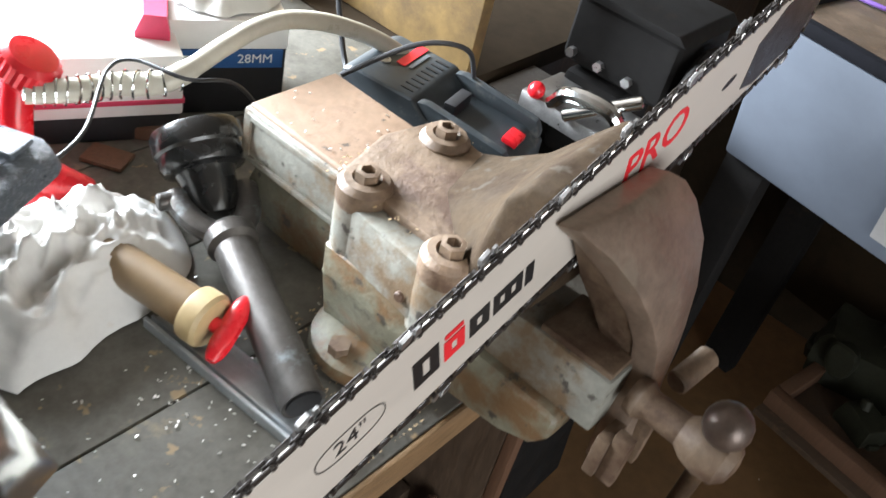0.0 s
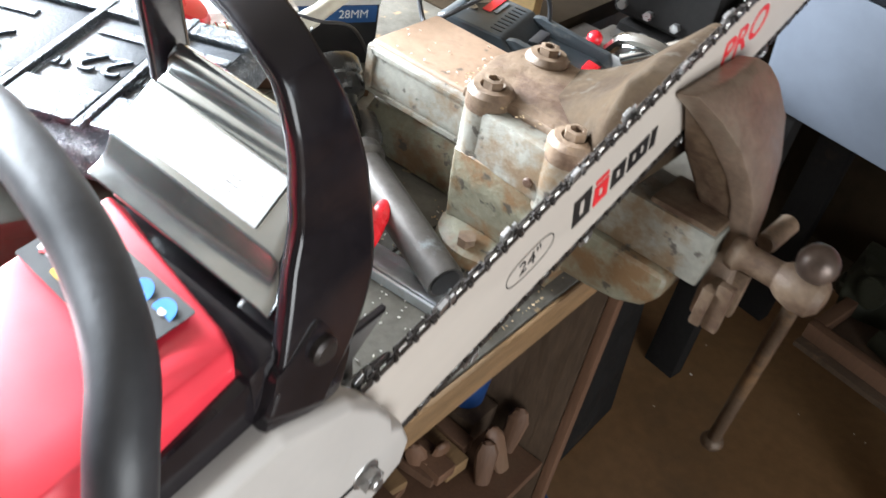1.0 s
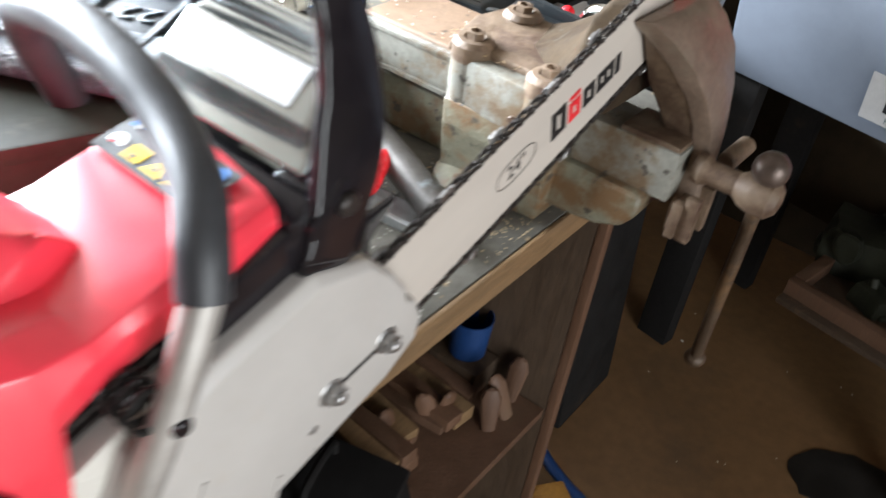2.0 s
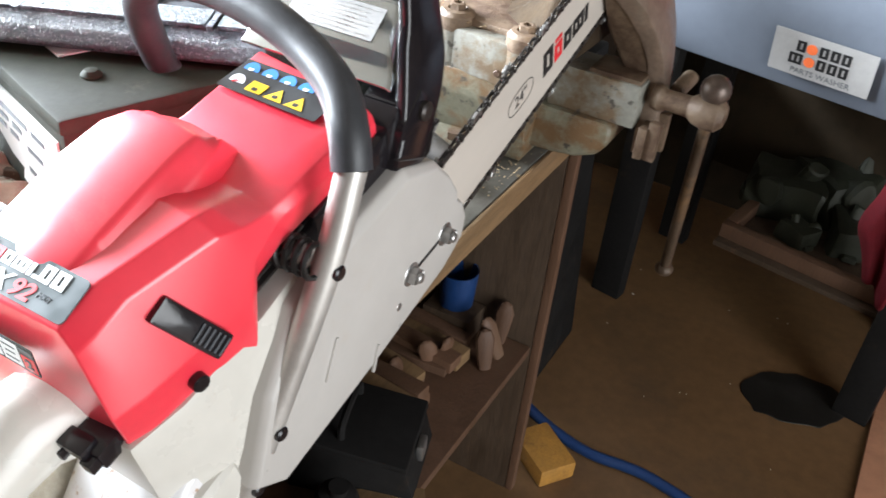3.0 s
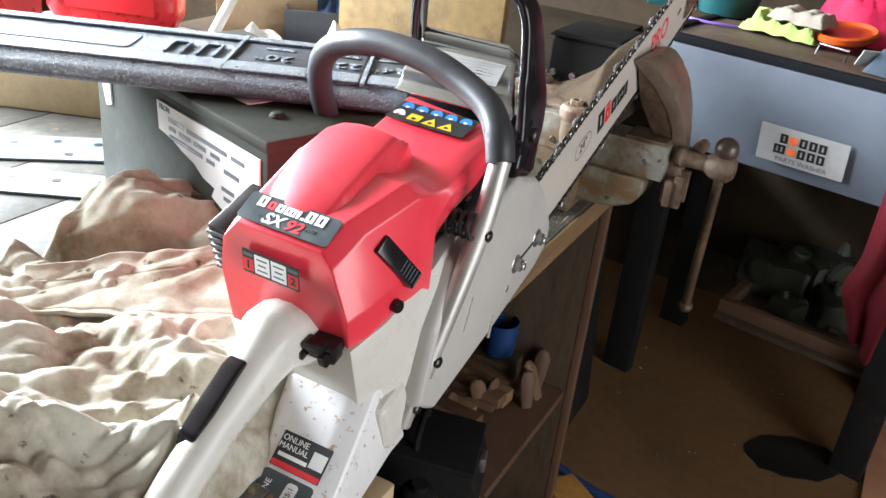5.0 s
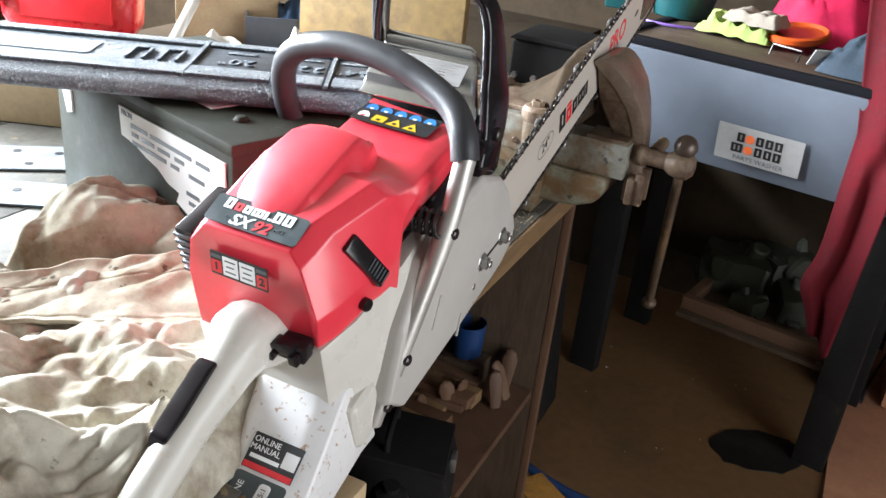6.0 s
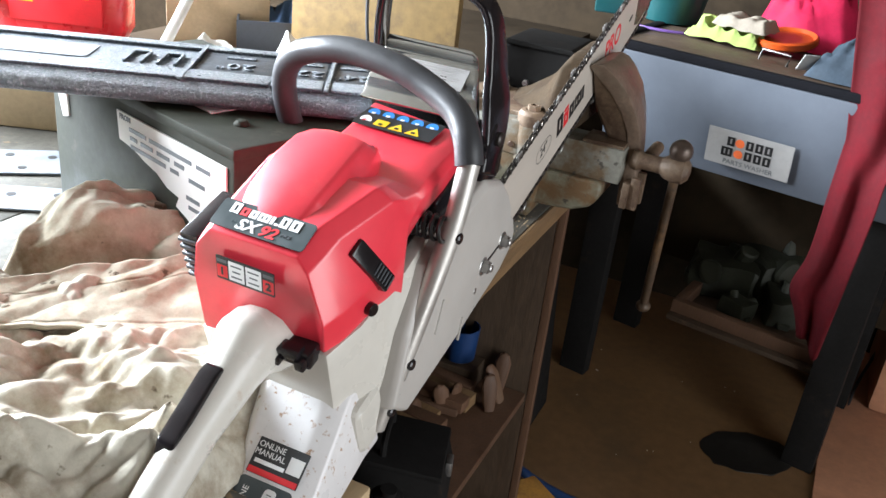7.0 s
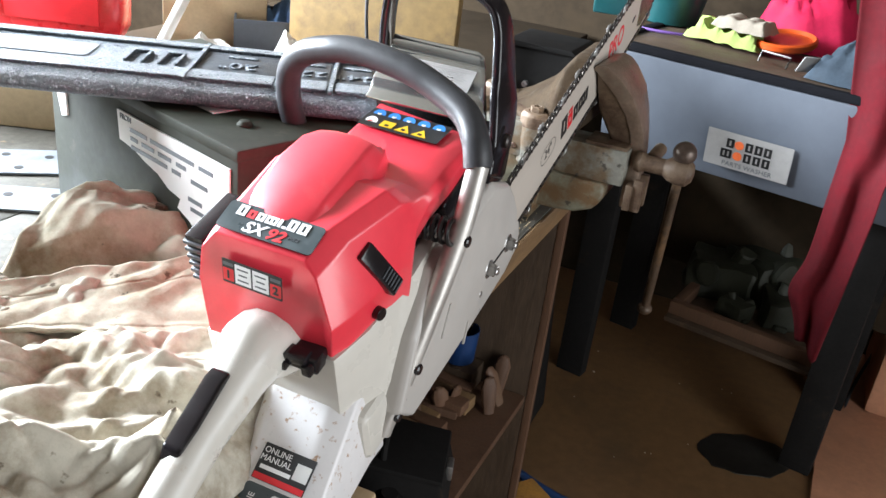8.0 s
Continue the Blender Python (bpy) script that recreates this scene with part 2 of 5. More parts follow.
def box(sx, sy, sz, m=I4, r=0.0, seg=2):
    bm = bmesh.new()
    bmesh.ops.create_cube(bm, size=1.0, matrix=Matrix.Diagonal((sx, sy, sz, 1)))
    if r:
        bevel(bm, r, seg)
    bm.transform(m)
    return bm


def span(x0, x1, y0, y1, z0, z1, r=0.0, seg=2):
    return box(x1 - x0, y1 - y0, z1 - z0, Matrix.Translation(((x0 + x1) / 2, (y0 + y1) / 2, (z0 + z1) / 2)), r, seg)


def loft(loops, caps=True, closed=True):
    bm = bmesh.new()
    rows = [[bm.verts.new(p) for p in lp] for lp in loops]
    k = len(rows[0])
    for a, b in zip(rows, rows[1:]):
        for i in range(k if closed else k - 1):
            j = (i + 1) % k
            bm.faces.new((a[i], a[j], b[j], b[i]))
    if caps and closed:
        bm.faces.new(rows[0])
        bm.faces.new(rows[-1])
    bmesh.ops.recalc_face_normals(bm, faces=bm.faces)
    return bm


def prism(poly, axis, a, b, r=0.0, seg=2):
    """A polygon drawn in the two other axes, pushed along axis from a to b."""
    def p3(p, v):
        q = list(p)
        q.insert("xyz".index(axis), v)
        return q
    bm = loft([[p3(p, a) for p in poly], [p3(p, b) for p in poly]])
    if r:
        bevel(bm, r, seg)
    return bm


def curve_points(pts, n=8):
    """Catmull-Rom through pts."""
    pts = [Vector(p) for p in pts]
    ext = [pts[0] * 2 - pts[1]] + pts + [pts[-1] * 2 - pts[-2]]
    out = []
    for i in range(1, len(ext) - 2):
        p0, p1, p2, p3 = ext[i - 1:i + 3]
        for k in range(n):
            t = k / n
            out.append(0.5 * (2 * p1 + (p2 - p0) * t + (2 * p0 - 5 * p1 + 4 * p2 - p3) * t * t + (3 * p1 - p0 - 3 * p2 + p3) * t ** 3))
    out.append(pts[-1])
    return out


def sweep(pts, radius, n=12, squash=1.0, up=(0, 0, 1)):
    """A tube along pts; radius a number or a list, squash flattens it along its second axis."""
    pts = [Vector(p) for p in pts]
    loops = []
    side = None
    for i, p in enumerate(pts):
        d = (pts[min(i + 1, len(pts) - 1)] - pts[max(i - 1, 0)]).normalized()
        if side is None:
            u = Vector(up) if abs(d.dot(Vector(up))) < 0.95 else Vector((1, 0, 0))
            side = d.cross(u).normalized()
        side = (side - d * side.dot(d)).normalized()
        other = side.cross(d)
        r = radius[i] if isinstance(radius, (list, tuple)) else radius
        loops.append([p + side * math.cos(6.28318 * k / n) * r + other * math.sin(6.28318 * k / n) * r * squash for k in range(n)])
    return loft(loops)


def lathe(profile, n=20, m=I4):
    """Turn (radius, height) pairs about z."""
    bm = loft([[(r * math.cos(6.28318 * k / n), r * math.sin(6.28318 * k / n), h) for k in range(n)] for r, h in profile])
    bm.transform(m)
    return bm


def cyl(r, a, b, n=16, bev=0.0):
    """A round bar from point a to point b."""
    a, b = Vector(a), Vector(b)
    q = (b - a).to_track_quat("Z", "Y").to_matrix().to_4x4()
    ln = (b - a).length
    e = min(bev, r * 0.5) if bev else 0
    prof = [(r - e, 0), (r, e), (r, ln - e), (r - e, ln)] if e else [(r, 0), (r, ln)]
    return lathe(prof, n, Matrix.Translation(a) @ q)


def ball(r, c, n=16, sq=(1, 1, 1)):
    bm = bmesh.new()
    bmesh.ops.create_uvsphere(bm, u_segments=n, v_segments=max(8, n * 2 // 3), radius=r, matrix=Matrix.Translation(c) @ Matrix.Diagonal((*sq, 1)))
    return bm


def hexagon(r, a, b):
    return cyl(r, a, b, 6)


def letters(name, text, size, m, mat, parent, label="", bold=0.0, width=1.0, shear=0.0, thick=0.0003):
    """Words in the built-in font as a thin mesh; m places the text's x (along) and y (up) axes."""
    cu = bpy.data.curves.new(name, "FONT")
    cu.body, cu.size, cu.extrude, cu.offset, cu.shear = text, size, thick, bold, shear
    cu.align_x, cu.align_y = "CENTER", "CENTER"
    cu.resolution_u = 3
    tmp = bpy.data.objects.new("tmp_text", cu)
    scene.collection.objects.link(tmp)
    me = bpy.data.meshes.new_from_object(tmp.evaluated_get(bpy.context.evaluated_depsgraph_get()))
    bpy.data.objects.remove(tmp)
    bpy.data.curves.remove(cu)
    me.name = name
    me.materials.clear()
    me.materials.append(mat)
    ob = new(name, me)
    ob.parent = parent
    ob.matrix_local = m @ Matrix.Diagonal((width, 1, 1, 1))
    if label:
        ob["label"] = label
    return ob


def logo(m, glyphs, size, parent, base=0.0):
    """A maker's mark as a row of plain open boxes: rows of (x, width, height, strokes, material), in units of size; no strokes: a disc."""
    for x, w, h, n, mat in glyphs:
        if n == 0:
            bm = plate(h * size, h * size, .0006, h * size * .49, m @ Matrix.Translation((x * size, base + h * size / 2, 0)))
        else:
            bm = bmesh.new()
            sw = w / (1.75 * n - .75)
            for k in range(n):
                at = x - w / 2 + sw * (.5 + 1.75 * k)
                add(bm, plate(sw * size, h * size, .0006, 0, m @ Matrix.Translation((at * size, base + h * size / 2, 0))))
                if k:
                    for z in (.08, h - .08):
                        add(bm, plate(.75 * sw * size, .15 * size, .0006, 0, m @ Matrix.Translation(((at - .875 * sw) * size, base + z * size, 0))))
        part("logo_shape", bm, mat, parent)


def axes(o, x, y):
    """A pose at o whose x axis runs along x and whose y axis lies towards y."""
    x = Vector(x).normalized()
    z = x.cross(Vector(y)).normalized()
    y = z.cross(x)
    m = Matrix((x, y, z)).transposed().to_4x4()
    m.translation = Vector(o)
    return m


def plate(w, h, t=0.0006, r=0.0, m=I4):
    """A thin sheet in its own x, y with rounded corners, its top face at t."""
    pts = []
    r = max(r, 0.0002)
    for cx, cy, a0 in ((w / 2 - r, h / 2 - r, 0), (-w / 2 + r, h / 2 - r, 90), (-w / 2 + r, -h / 2 + r, 180), (w / 2 - r, -h / 2 + r, 270)):
        for k in range(5):
            a = radians(a0 + 22.5 * k)
            pts.append((cx + r * math.cos(a), cy + r * math.sin(a)))
    bm = prism(pts, "z", 0, t)
    bm.transform(m)
    return bm


def wob(p, s, a, seed=0.0):
    """A smooth pseudo-random push of point p."""
    q = Vector(p) * s + Vector((seed, seed * 1.7, -seed))
    return noise.noise_vector(q) * a


# ---- the shed ----
BENCH = 0.9


def structure(name, bm, mat, label, category):
    return tagged(part(name, bm, mat), label, category, kind="structure")


structure("floor", span(-3.4, 3.2, -5.2, 4.0, -0.12, 0.0), CONCRETE, "brown stained concrete floor of a workshop", "floor")
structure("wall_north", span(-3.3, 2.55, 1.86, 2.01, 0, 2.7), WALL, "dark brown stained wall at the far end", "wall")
wall_e = bmesh.new()
for y0, y1, z0, z1 in ((-4.8, -2.0, 0, 2.7), (0.0, 1.858, 0, 2.7), (-2.0, 0.0, 2.25, 2.7)):
    add(wall_e, span(2.4, 2.55, y0, y1, z0, z1))
structure("wall_east", wall_e, WALL, "dark brown shed wall with an open doorway", "wall")
wall_w = bmesh.new()
for y0, y1, z0, z1 in ((-4.8, -1.7, 0, 2.7), (1.4, 1.858, 0, 2.7), (-1.7, 1.4, 0, 1.36), (-1.7, 1.4, 2.62, 2.7)):
    add(wall_w, span(-3.3, -3.16, y0, y1, z0, z1))
structure("wall_west", wall_w, WALL, "brown stained wall with a wide window opening", "wall")
structure("wall_south", span(-3.3, 2.55, -4.95, -4.8, 0, 2.7), WALL, "brown stained shed wall", "wall")
structure("ceiling", span(-3.3, 2.55, -4.95, 2.01, 2.7, 2.8), CEIL, "dark underside of the shed roof", "ceiling")

# ---- workbench ----
bench = thing("workbench", pose(0, 0, 0), "old wooden workbench with oil-darkened planks and open front", "workbench")
edge_x = -0.05
x = edge_x - 0.0
widths = (0.165, 0.16, 0.17, 0.165, 0.16, 0.17, 0.16, 0.16, 0.17, 0.165)
for i, w in enumerate(widths):
    bm = span(x - w + 0.0012, x - 0.0012, -1.55, 0.60, BENCH - 0.035, BENCH, 0.0025)
    part("plank", bm, [WOOD_TOP], bench)
    x -= w
part("front_lip", span(edge_x - 0.001, edge_x + 0.006, -1.55, 0.40, BENCH - 0.044, BENCH - 0.0015, 0.003), WOOD_EDGE, bench, "pale worn raw wood edge")
part("front_rail", span(edge_x - 0.06, edge_x - 0.03, -1.5, 0.36, BENCH - 0.10, BENCH - 0.037, 0.003), WOOD_DARK, bench)
part("end_panel", span(-1.3, -0.067, 0.362, 0.378, 0.0, BENCH - 0.036, 0.001), WOOD_DARK, bench, "dark plywood end panel")
part("post", span(-0.066, -0.05, 0.362, 0.382, 0.0, BENCH - 0.037, 0.002), WOOD_RED, bench, "raw reddish front post")
part("post", span(-0.10, -0.06, -1.48, -1.44, 0.0, BENCH - 0.105, 0.002), WOOD_RED, bench, "raw reddish front post")
part("shelf", span(-0.85, -0.068, -1.4, 0.36, 0.385, 0.405, 0.002), WOOD_RED, bench, "dusty lower shelf board")
part("corner_block", span(-.0435, .018, -.70, -.545, .66, .852, .004), PALE_WOOD, bench, "rough pale wood block at the edge")
part("back_panel", span(-1.66, -1.64, -1.5, 0.5, 0.0, BENCH - 0.036), WOOD_DARK, bench)


# ---- chainsaw ----
SAW = pose(0, -0.051, 1.098, 18.3, 0, 0)


def chainsaw():
    saw = thing("chainsaw", SAW, "red and white petrol chainsaw with its bar clamped in a vise", "chainsaw")
    A = [(-.157, -.547, .098), (-.152, -.5455, .172), (-.147, -.538, .206), (-.134, -.528, .2225), (-.040, -.5265, .2195), (-.029, -.531, .206), (-.012, -.5425, .155), (-.019, -.540, .103)]
    A2 = [(-.161, -.52, .098), (-.1545, -.52, .172), (-.148, -.519, .211), (-.134, -.516, .2255), (-.0375, -.516, .2235), (-.021, -.516, .213), (-.004, -.518, .155), (-.008, -.518, .1015)]
    B = [(-.165, -.49, .098), (-.158, -.49, .172), (-.150, -.49, .2125), (-.134, -.49, .230), (-.034, -.492, .2305), (-.016, -.49, .2205), (.001, -.49, .155), (-.002, -.49, .1)]
    C = [(-.166, -.43, .10), (-.16, -.43, .17), (-.152, -.425, .2155), (-.138, -.418, .2325), (-.012, -.427, .2345), (.003, -.425, .221), (.011, -.425, .155), (.009, -.437, .097)]
    C2 = [(-.164, -.41, .105), (-.158, -.41, .165), (-.149, -.408, .206), (-.134, -.402, .2185), (-.013, -.41, .2265), (.006, -.408, .212), (.0105, -.41, .185), (.008, -.412, .166)]
    D = [(-.16, -.375, .11), (-.155, -.375, .15), (-.146, -.372, .186), (-.131, -.367, .1975), (-.022, -.376, .2035), (.005, -.379, .201), (.0096, -.383, .192), (.008, -.385, .170)]
    E_ = [(-.152, -.32, .12), (-.149, -.32, .15), (-.143, -.32, .174), (-.13, -.32, .1865), (-.028, -.32, .1875), (-.005, -.32, .184), (.003, -.325, .176), (.003, -.325, .158)]
    F = [(-.146, -.226, .12), (-.144, -.223, .145), (-.142, -.220, .163), (-.135, -.219, .1755), (-.02, -.237, .1755), (-.007, -.241, .172), (-.002, -.244, .164), (-.001, -.245, .148)]
    G = [(-.144, -.222, .115), (-.142, -.219, .14), (-.138, -.2165, .155), (-.132, -.2155, .164), (-.022, -.2335, .164), (-.010, -.237, .161), (-.005, -.240, .155), (-.004, -.241, .145)]
    bm = loft([A, A2, B, C, C2, D, E_, F, G])
    bevel(bm, 0.0055, 3, 15)
    rows = []
    for u, w, hb, ht in ((-.513, .2245, .034, .012), (-.497, .2335, .043, .017), (-.47, .2425, .050, .022), (-.43, .2475, .052, .025), (-.39, .2465, .048, .025), (-.368, .240, .042, .022), (-.352, .224, .036, .016), (-.336, .196, .028, .009)):
        rows.append([(-.088 - hb, u, .18), (-.088 - hb * .96, u, min(w - .002, .222)), (-.088 - (hb + ht) * .5, u, w - .004), (-.088 - ht * .5, u, w), (-.088 + ht * .5, u, w + .0005), (-.088 + (hb + ht) * .5, u, w - .004), (-.088 + hb * .96, u, min(w - .002, .222)), (-.088 + hb, u, .18)])
    hump = loft(rows)
    bevel(hump, .010, 4, 16)
    add(bm, hump)
    # corner that reaches down beside the rear latch
    add(bm, prism([(-.034, .110), (-.019, .110), (-.0185, .084)], "y", -.5425, -.537, .001, 1))
    hood = part("engine_cover", bm, RED, saw, "glossy red plastic engine cover", sharp=80)

    # white crankcase under the cover
    bm = loft([
        [(-.165, -.545, .06), (-.165, -.545, .094), (-.012, -.545, .118), (-.012, -.55, .03), (-.03, -.545, .0), (-.15, -.545, .0)],
        [(-.172, -.50, -.03), (-.172, -.50, .094), (.002, -.50, .123), (.006, -.50, .03), (.0, -.50, -.05), (-.16, -.50, -.05)],
        [(-.172, -.42, -.05), (-.172, -.42, .10), (.010, -.42, .131), (.012, -.42, .03), (.005, -.42, -.06), (-.16, -.42, -.06)],
        [(-.15, -.25, -.05), (-.15, -.25, .10), (.000, -.25, .13), (.006, -.25, .03), (.0, -.25, -.06), (-.14, -.25, -.06)],
        [(-.14, -.20, -.03), (-.14, -.20, .08), (-.01, -.20, .09), (.0, -.20, .03), (-.005, -.20, -.04), (-.13, -.20, -.04)]])
    bevel(bm, 0.008, 2)
    part("crankcase", bm, WHITE, saw, "white plastic crankcase")

    # clutch cover
    poly = [(-.199, .092), (-.182, .060), (-.172, .032), (-.173, .018), (-.164, .007), (-.161, -.016), (-.171, -.035), (-.21, -.045), (-.34, -.042), (-.473, -.034), (-.500, .0), (-.455, .07), (-.40, .122), (-.33, .130), (-.245, .125)]
    cx_, cy_ = -.32, .04
    inset = [(cx_ + (a - cx_) * .975, cy_ + (b - cy_) * (.90 if b > .06 else .97)) for a, b in poly]
    bm = loft([[(.003, a, b) for a, b in poly], [(.019, a, b) for a, b in poly], [(.0255, a, b) for a, b in inset]])
    bevel(bm, 0.003, 3, 12)
    cover = part("clutch_cover", bm, COVER_WHITE, saw, "off-white clutch cover with two bar nuts")
    part("rib", prism([(-.40, .020), (-.375, .052), (-.372, .050), (-.397, .017)], "x", .0245, .0275, .001), COVER_WHITE, cover)
    part("rib", prism([(-.345, -.045), (-.33, -.02), (-.327, -.022), (-.342, -.047)], "x", .0245, .0275, .001), COVER_WHITE, cover)
    part("slot", prism([(-.265, .006), (-.205, -.001), (-.205, .003), (-.265, .010)], "x", .0250, .0260), INK, cover)
    for u, w in ((-.265, .008), (-.205, .001)):
        bm = hexagon(.0085, (.024, u, w), (.0335, u, w))
        bevel(bm, .001, 1)
        add(bm, cyl(.0125, (.0238, u, w), (.0262, u, w), 20, .001))
        add(bm, cyl(.005, (.033, u, w), (.0375, u, w), 12, .001))
        part("bar_nut", bm, STEEL, cover, "steel bar nut with washer")
    part("tension_screw", cyl(.005, (.0235, -.29, -.012), (.0258, -.29, -.012), 14, .001), STEEL, cover)

    # bar and chain
    def bar_outline(h, k=26):
        top = [(-.21, h * .97), (.0, h), (.38, h), (.50, h * .93)]
        tip = [(.53 + .040 * math.sin(math.pi * i / 12), h * .86 * math.cos(math.pi * i / 12)) for i in range(13)]
        return top + tip + [(.50, -h * .93), (.38, -h), (.0, -h), (-.21, -h * .97)]
    bar = part("guide_bar", prism(bar_outline(.0425), "x", -.0025, .0025, .0006, 1), BAR, saw, "cream painted steel guide bar")
    tip = [(.462, .016), (.480, .024), (.498, .034)] + [(.53 + .038 * math.sin(math.pi * i / 10), .034 * math.cos(math.pi * i / 10)) for i in range(11)] + [(.50, -.034), (.475, -.036), (.452, -.027), (.458, -.004)]
    part("nose", prism(tip, "x", -.0029, .0031), DARK_STEEL, bar, "dark worn nose plate")
    part("nose_hole", prism([(.424 + .010 * math.cos(a) + .004 * math.sin(a), .004 * math.sin(a)) for a in [k * .5236 for k in range(12)]], "x", -.0028, .0028), INK, bar)
    # chain: drive links, tie straps and cutters round the bar
    path = []
    o = bar_outline(.0468)
    pts = [Vector((0, a, b)) for a, b in o]
    for a, b in zip(pts, pts[1:]):
        d = (b - a).length
        n = max(1, int(d / 0.002))
        path += [a.lerp(b, k / n) for k in range(n)]
    acc, nxt, links = 0.0, 0.0, []
    for a, b in zip(path, path[1:]):
        acc += (b - a).length
        if acc >= nxt:
            d = (b - a).normalized()
            links.append((a, d))
            nxt += 0.0094
    chain = bmesh.new()
    for i, (p, d) in enumerate(links):
        n = Vector((0, -d.z, d.y))
        m = Matrix((Vector((1, 0, 0)), d, n)).transposed().to_4x4()
        m.translation = p
        if i % 2:
            add(chain, box(.0016, .0125, .0088, m @ Matrix.Translation((0, 0, -.001)), .002, 1))
            add(chain, cyl(.0022, m @ Vector((-.0042, 0, 0)), m @ Vector((.0042, 0, 0)), 8))
        else:
            for sx in (-.0026, .0026):
                add(chain, box(.0014, .0135, .0062, m @ Matrix.Translation((sx, 0, .0008)), .0018, 1))
    part("saw_chain", chain, DARK_STEEL, saw, "dark oiled saw chain", smooth=False)
    k = 0
    for i, (p, d) in enumerate(links):
        if i % 8 == 4:
            n = Vector((0, -d.z, d.y))
            m = Matrix((Vector((1, 0, 0)), d, n)).transposed().to_4x4()
            m.translation = p
            sx = .0028 if k % 2 else -.0028
            k += 1
            bm = prism([(-.006, .002), (-.005, .0085), (.004, .0105), (.0045, .008), (.001, .003)], "x", sx - .0016, sx + .0016, .0004, 1)
            add(bm, prism([(.006, .002), (.0075, .0085), (.011, .009), (.0115, .002)], "x", sx - .001, sx + .001))
            bm.transform(m)
            part("cutter", bm, STEEL, saw, smooth=False)

    # words on the bar
    face = .0026
    m0 = lambda u, w: axes((face, u, w), (0, 1, 0), (0, 0, 1))
    logo(m0(.1165, 0), ((-1.16, .56, .74, 2, INK), (-.54, .46, .54, 2, RED_INK), (.04, .46, .54, 2, INK), (.72, .70, .54, 3, INK), (1.25, .20, .54, 1, INK)), .043, bar, -.015)
    part("logo_shape", plate(.018, .005, .0006, .001, m0(.0933, .0135)), RED_INK, bar)
    letters("lettering", "PRO", .047, m0(.318, .007), RED_INK, bar, bold=.0006, width=.95, shear=.1)
    letters("lettering", '24"', .021, m0(0, 0), INK, bar)
    ring = bmesh.new()
    outer = [(.030 * math.copysign(abs(math.cos(a)) ** .7, math.cos(a)), .0135 * math.copysign(abs(math.sin(a)) ** .8, math.sin(a))) for a in [k * 6.28318 / 36 for k in range(36)]]
    vo = [ring.verts.new((face + .0003, a, b)) for a, b in outer]
    vi = [ring.verts.new((face + .0003, a * .965, b * .92)) for a, b in outer]
    for i in range(36):
        j = (i + 1) % 36
        ring.faces.new((vo[i], vo[j], vi[j], vi[i]))
    part("oval_mark", ring, INK, bar)

    # front handle
    right = curve_points([(.004, -.505, -.030), (.008, -.493, -.010), (.017, -.459, .034), (.035, -.372, .147), (.037, -.325, .208)], 5)
    hb = part("handle_tube", sweep(right, .0115, 14), TUBE, saw, "bare brushed metal handle tube")
    grip = curve_points([(.037, -.326, .206), (.028, -.311, .226), (.006, -.289, .240), (-.033, -.270, .248), (-.074, -.259, .256), (-.13, -.251, .259), (-.175, -.249, .253), (-.218, -.244, .234), (-.246, -.238, .198), (-.256, -.232, .14), (-.246, -.228, .08), (-.21, -.23, .02), (-.165, -.235, -.02)], 6)
    part("grip", sweep(grip, .0150, 18), RUBBER, saw, "black rubber front handle grip")
    for p in ((.034, -.372, .147), (.017, -.459, .034), (.008, -.493, -.010)):
        p = Vector(p)
        part("handle_bolt", cyl(.0065, p + Vector((.008, 0, 0)), p + Vector((.0145, 0, 0)), 12, .0015), BLACK, saw)

    # cylinder, vibration spring by the tube, and the grille on the far side
    cy = part("cylinder", span(-.14, -.014, -.425, -.255, .09, .172, .004), BLACK, saw, "black finned cylinder")
    for k in range(7):
        part("fin", span(-.015, -.006, -.42, -.27, .102 + .010 * k, .105 + .010 * k, .0008), DARK_STEEL, cy)
    pts = [(-.006 + .00135 * a, -.379 + .0125 * math.cos(a), .160 + .0125 * math.sin(a)) for a in [k * .45 for k in range(72)]]
    part("spring", sweep(pts, .0024, 6), GUN_STEEL, saw, "dark coil spring mount")
    gr = part("side_grille", span(-.171, -.150, -.532, -.462, .150, .208, .003), BLACK, saw, "black slatted side grille")
    for k in range(6):
        part("slat", span(-.1725, -.150, -.5340, -.460, .153 + .009 * k, .157 + .009 * k, .001), CASE_SMOOTH, gr)

    # hand guard and chain brake
    gpts = curve_points([(.014, -.232, .12), (.012, -.208, .150), (.007, -.186, .180), (.0, -.170, .210), (-.004, -.162, .245), (-.008, -.160, .278), (-.022, -.158, .300), (-.06, -.150, .310), (-.115, -.143, .309), (-.148, -.138, .288), (-.163, -.136, .245), (-.168, -.142, .19), (-.168, -.155, .145)], 6)
    loops = []
    for i, p in enumerate(gpts):
        d = (gpts[min(i + 1, len(gpts) - 1)] - gpts[max(i - 1, 0)]).normalized()
        b = Vector((0, 1, 0))
        b = (b - d * b.dot(d)).normalized()
        c = d.cross(b)
        wv = .022 - .009 * min(1, max(0, (i - 22) / 12)) + .006 * math.exp(-((i - 12) / 7) ** 2)
        loops.append([p + b * sb * wv + c * sc * .0055 for sb, sc in ((-1, -1), (1, -1), (1, 1), (-1, 1))])
    bm = loft(loops)
    bevel(bm, .004, 2, 40)
    guard = part("hand_guard", bm, BLACK, saw, "glossy black plastic hand guard", sharp=60)
    part("pivot_bolt", cyl(.0085, (.012, -.206, .156), (.024, -.206, .156), 16, .002), DARK_STEEL, guard)
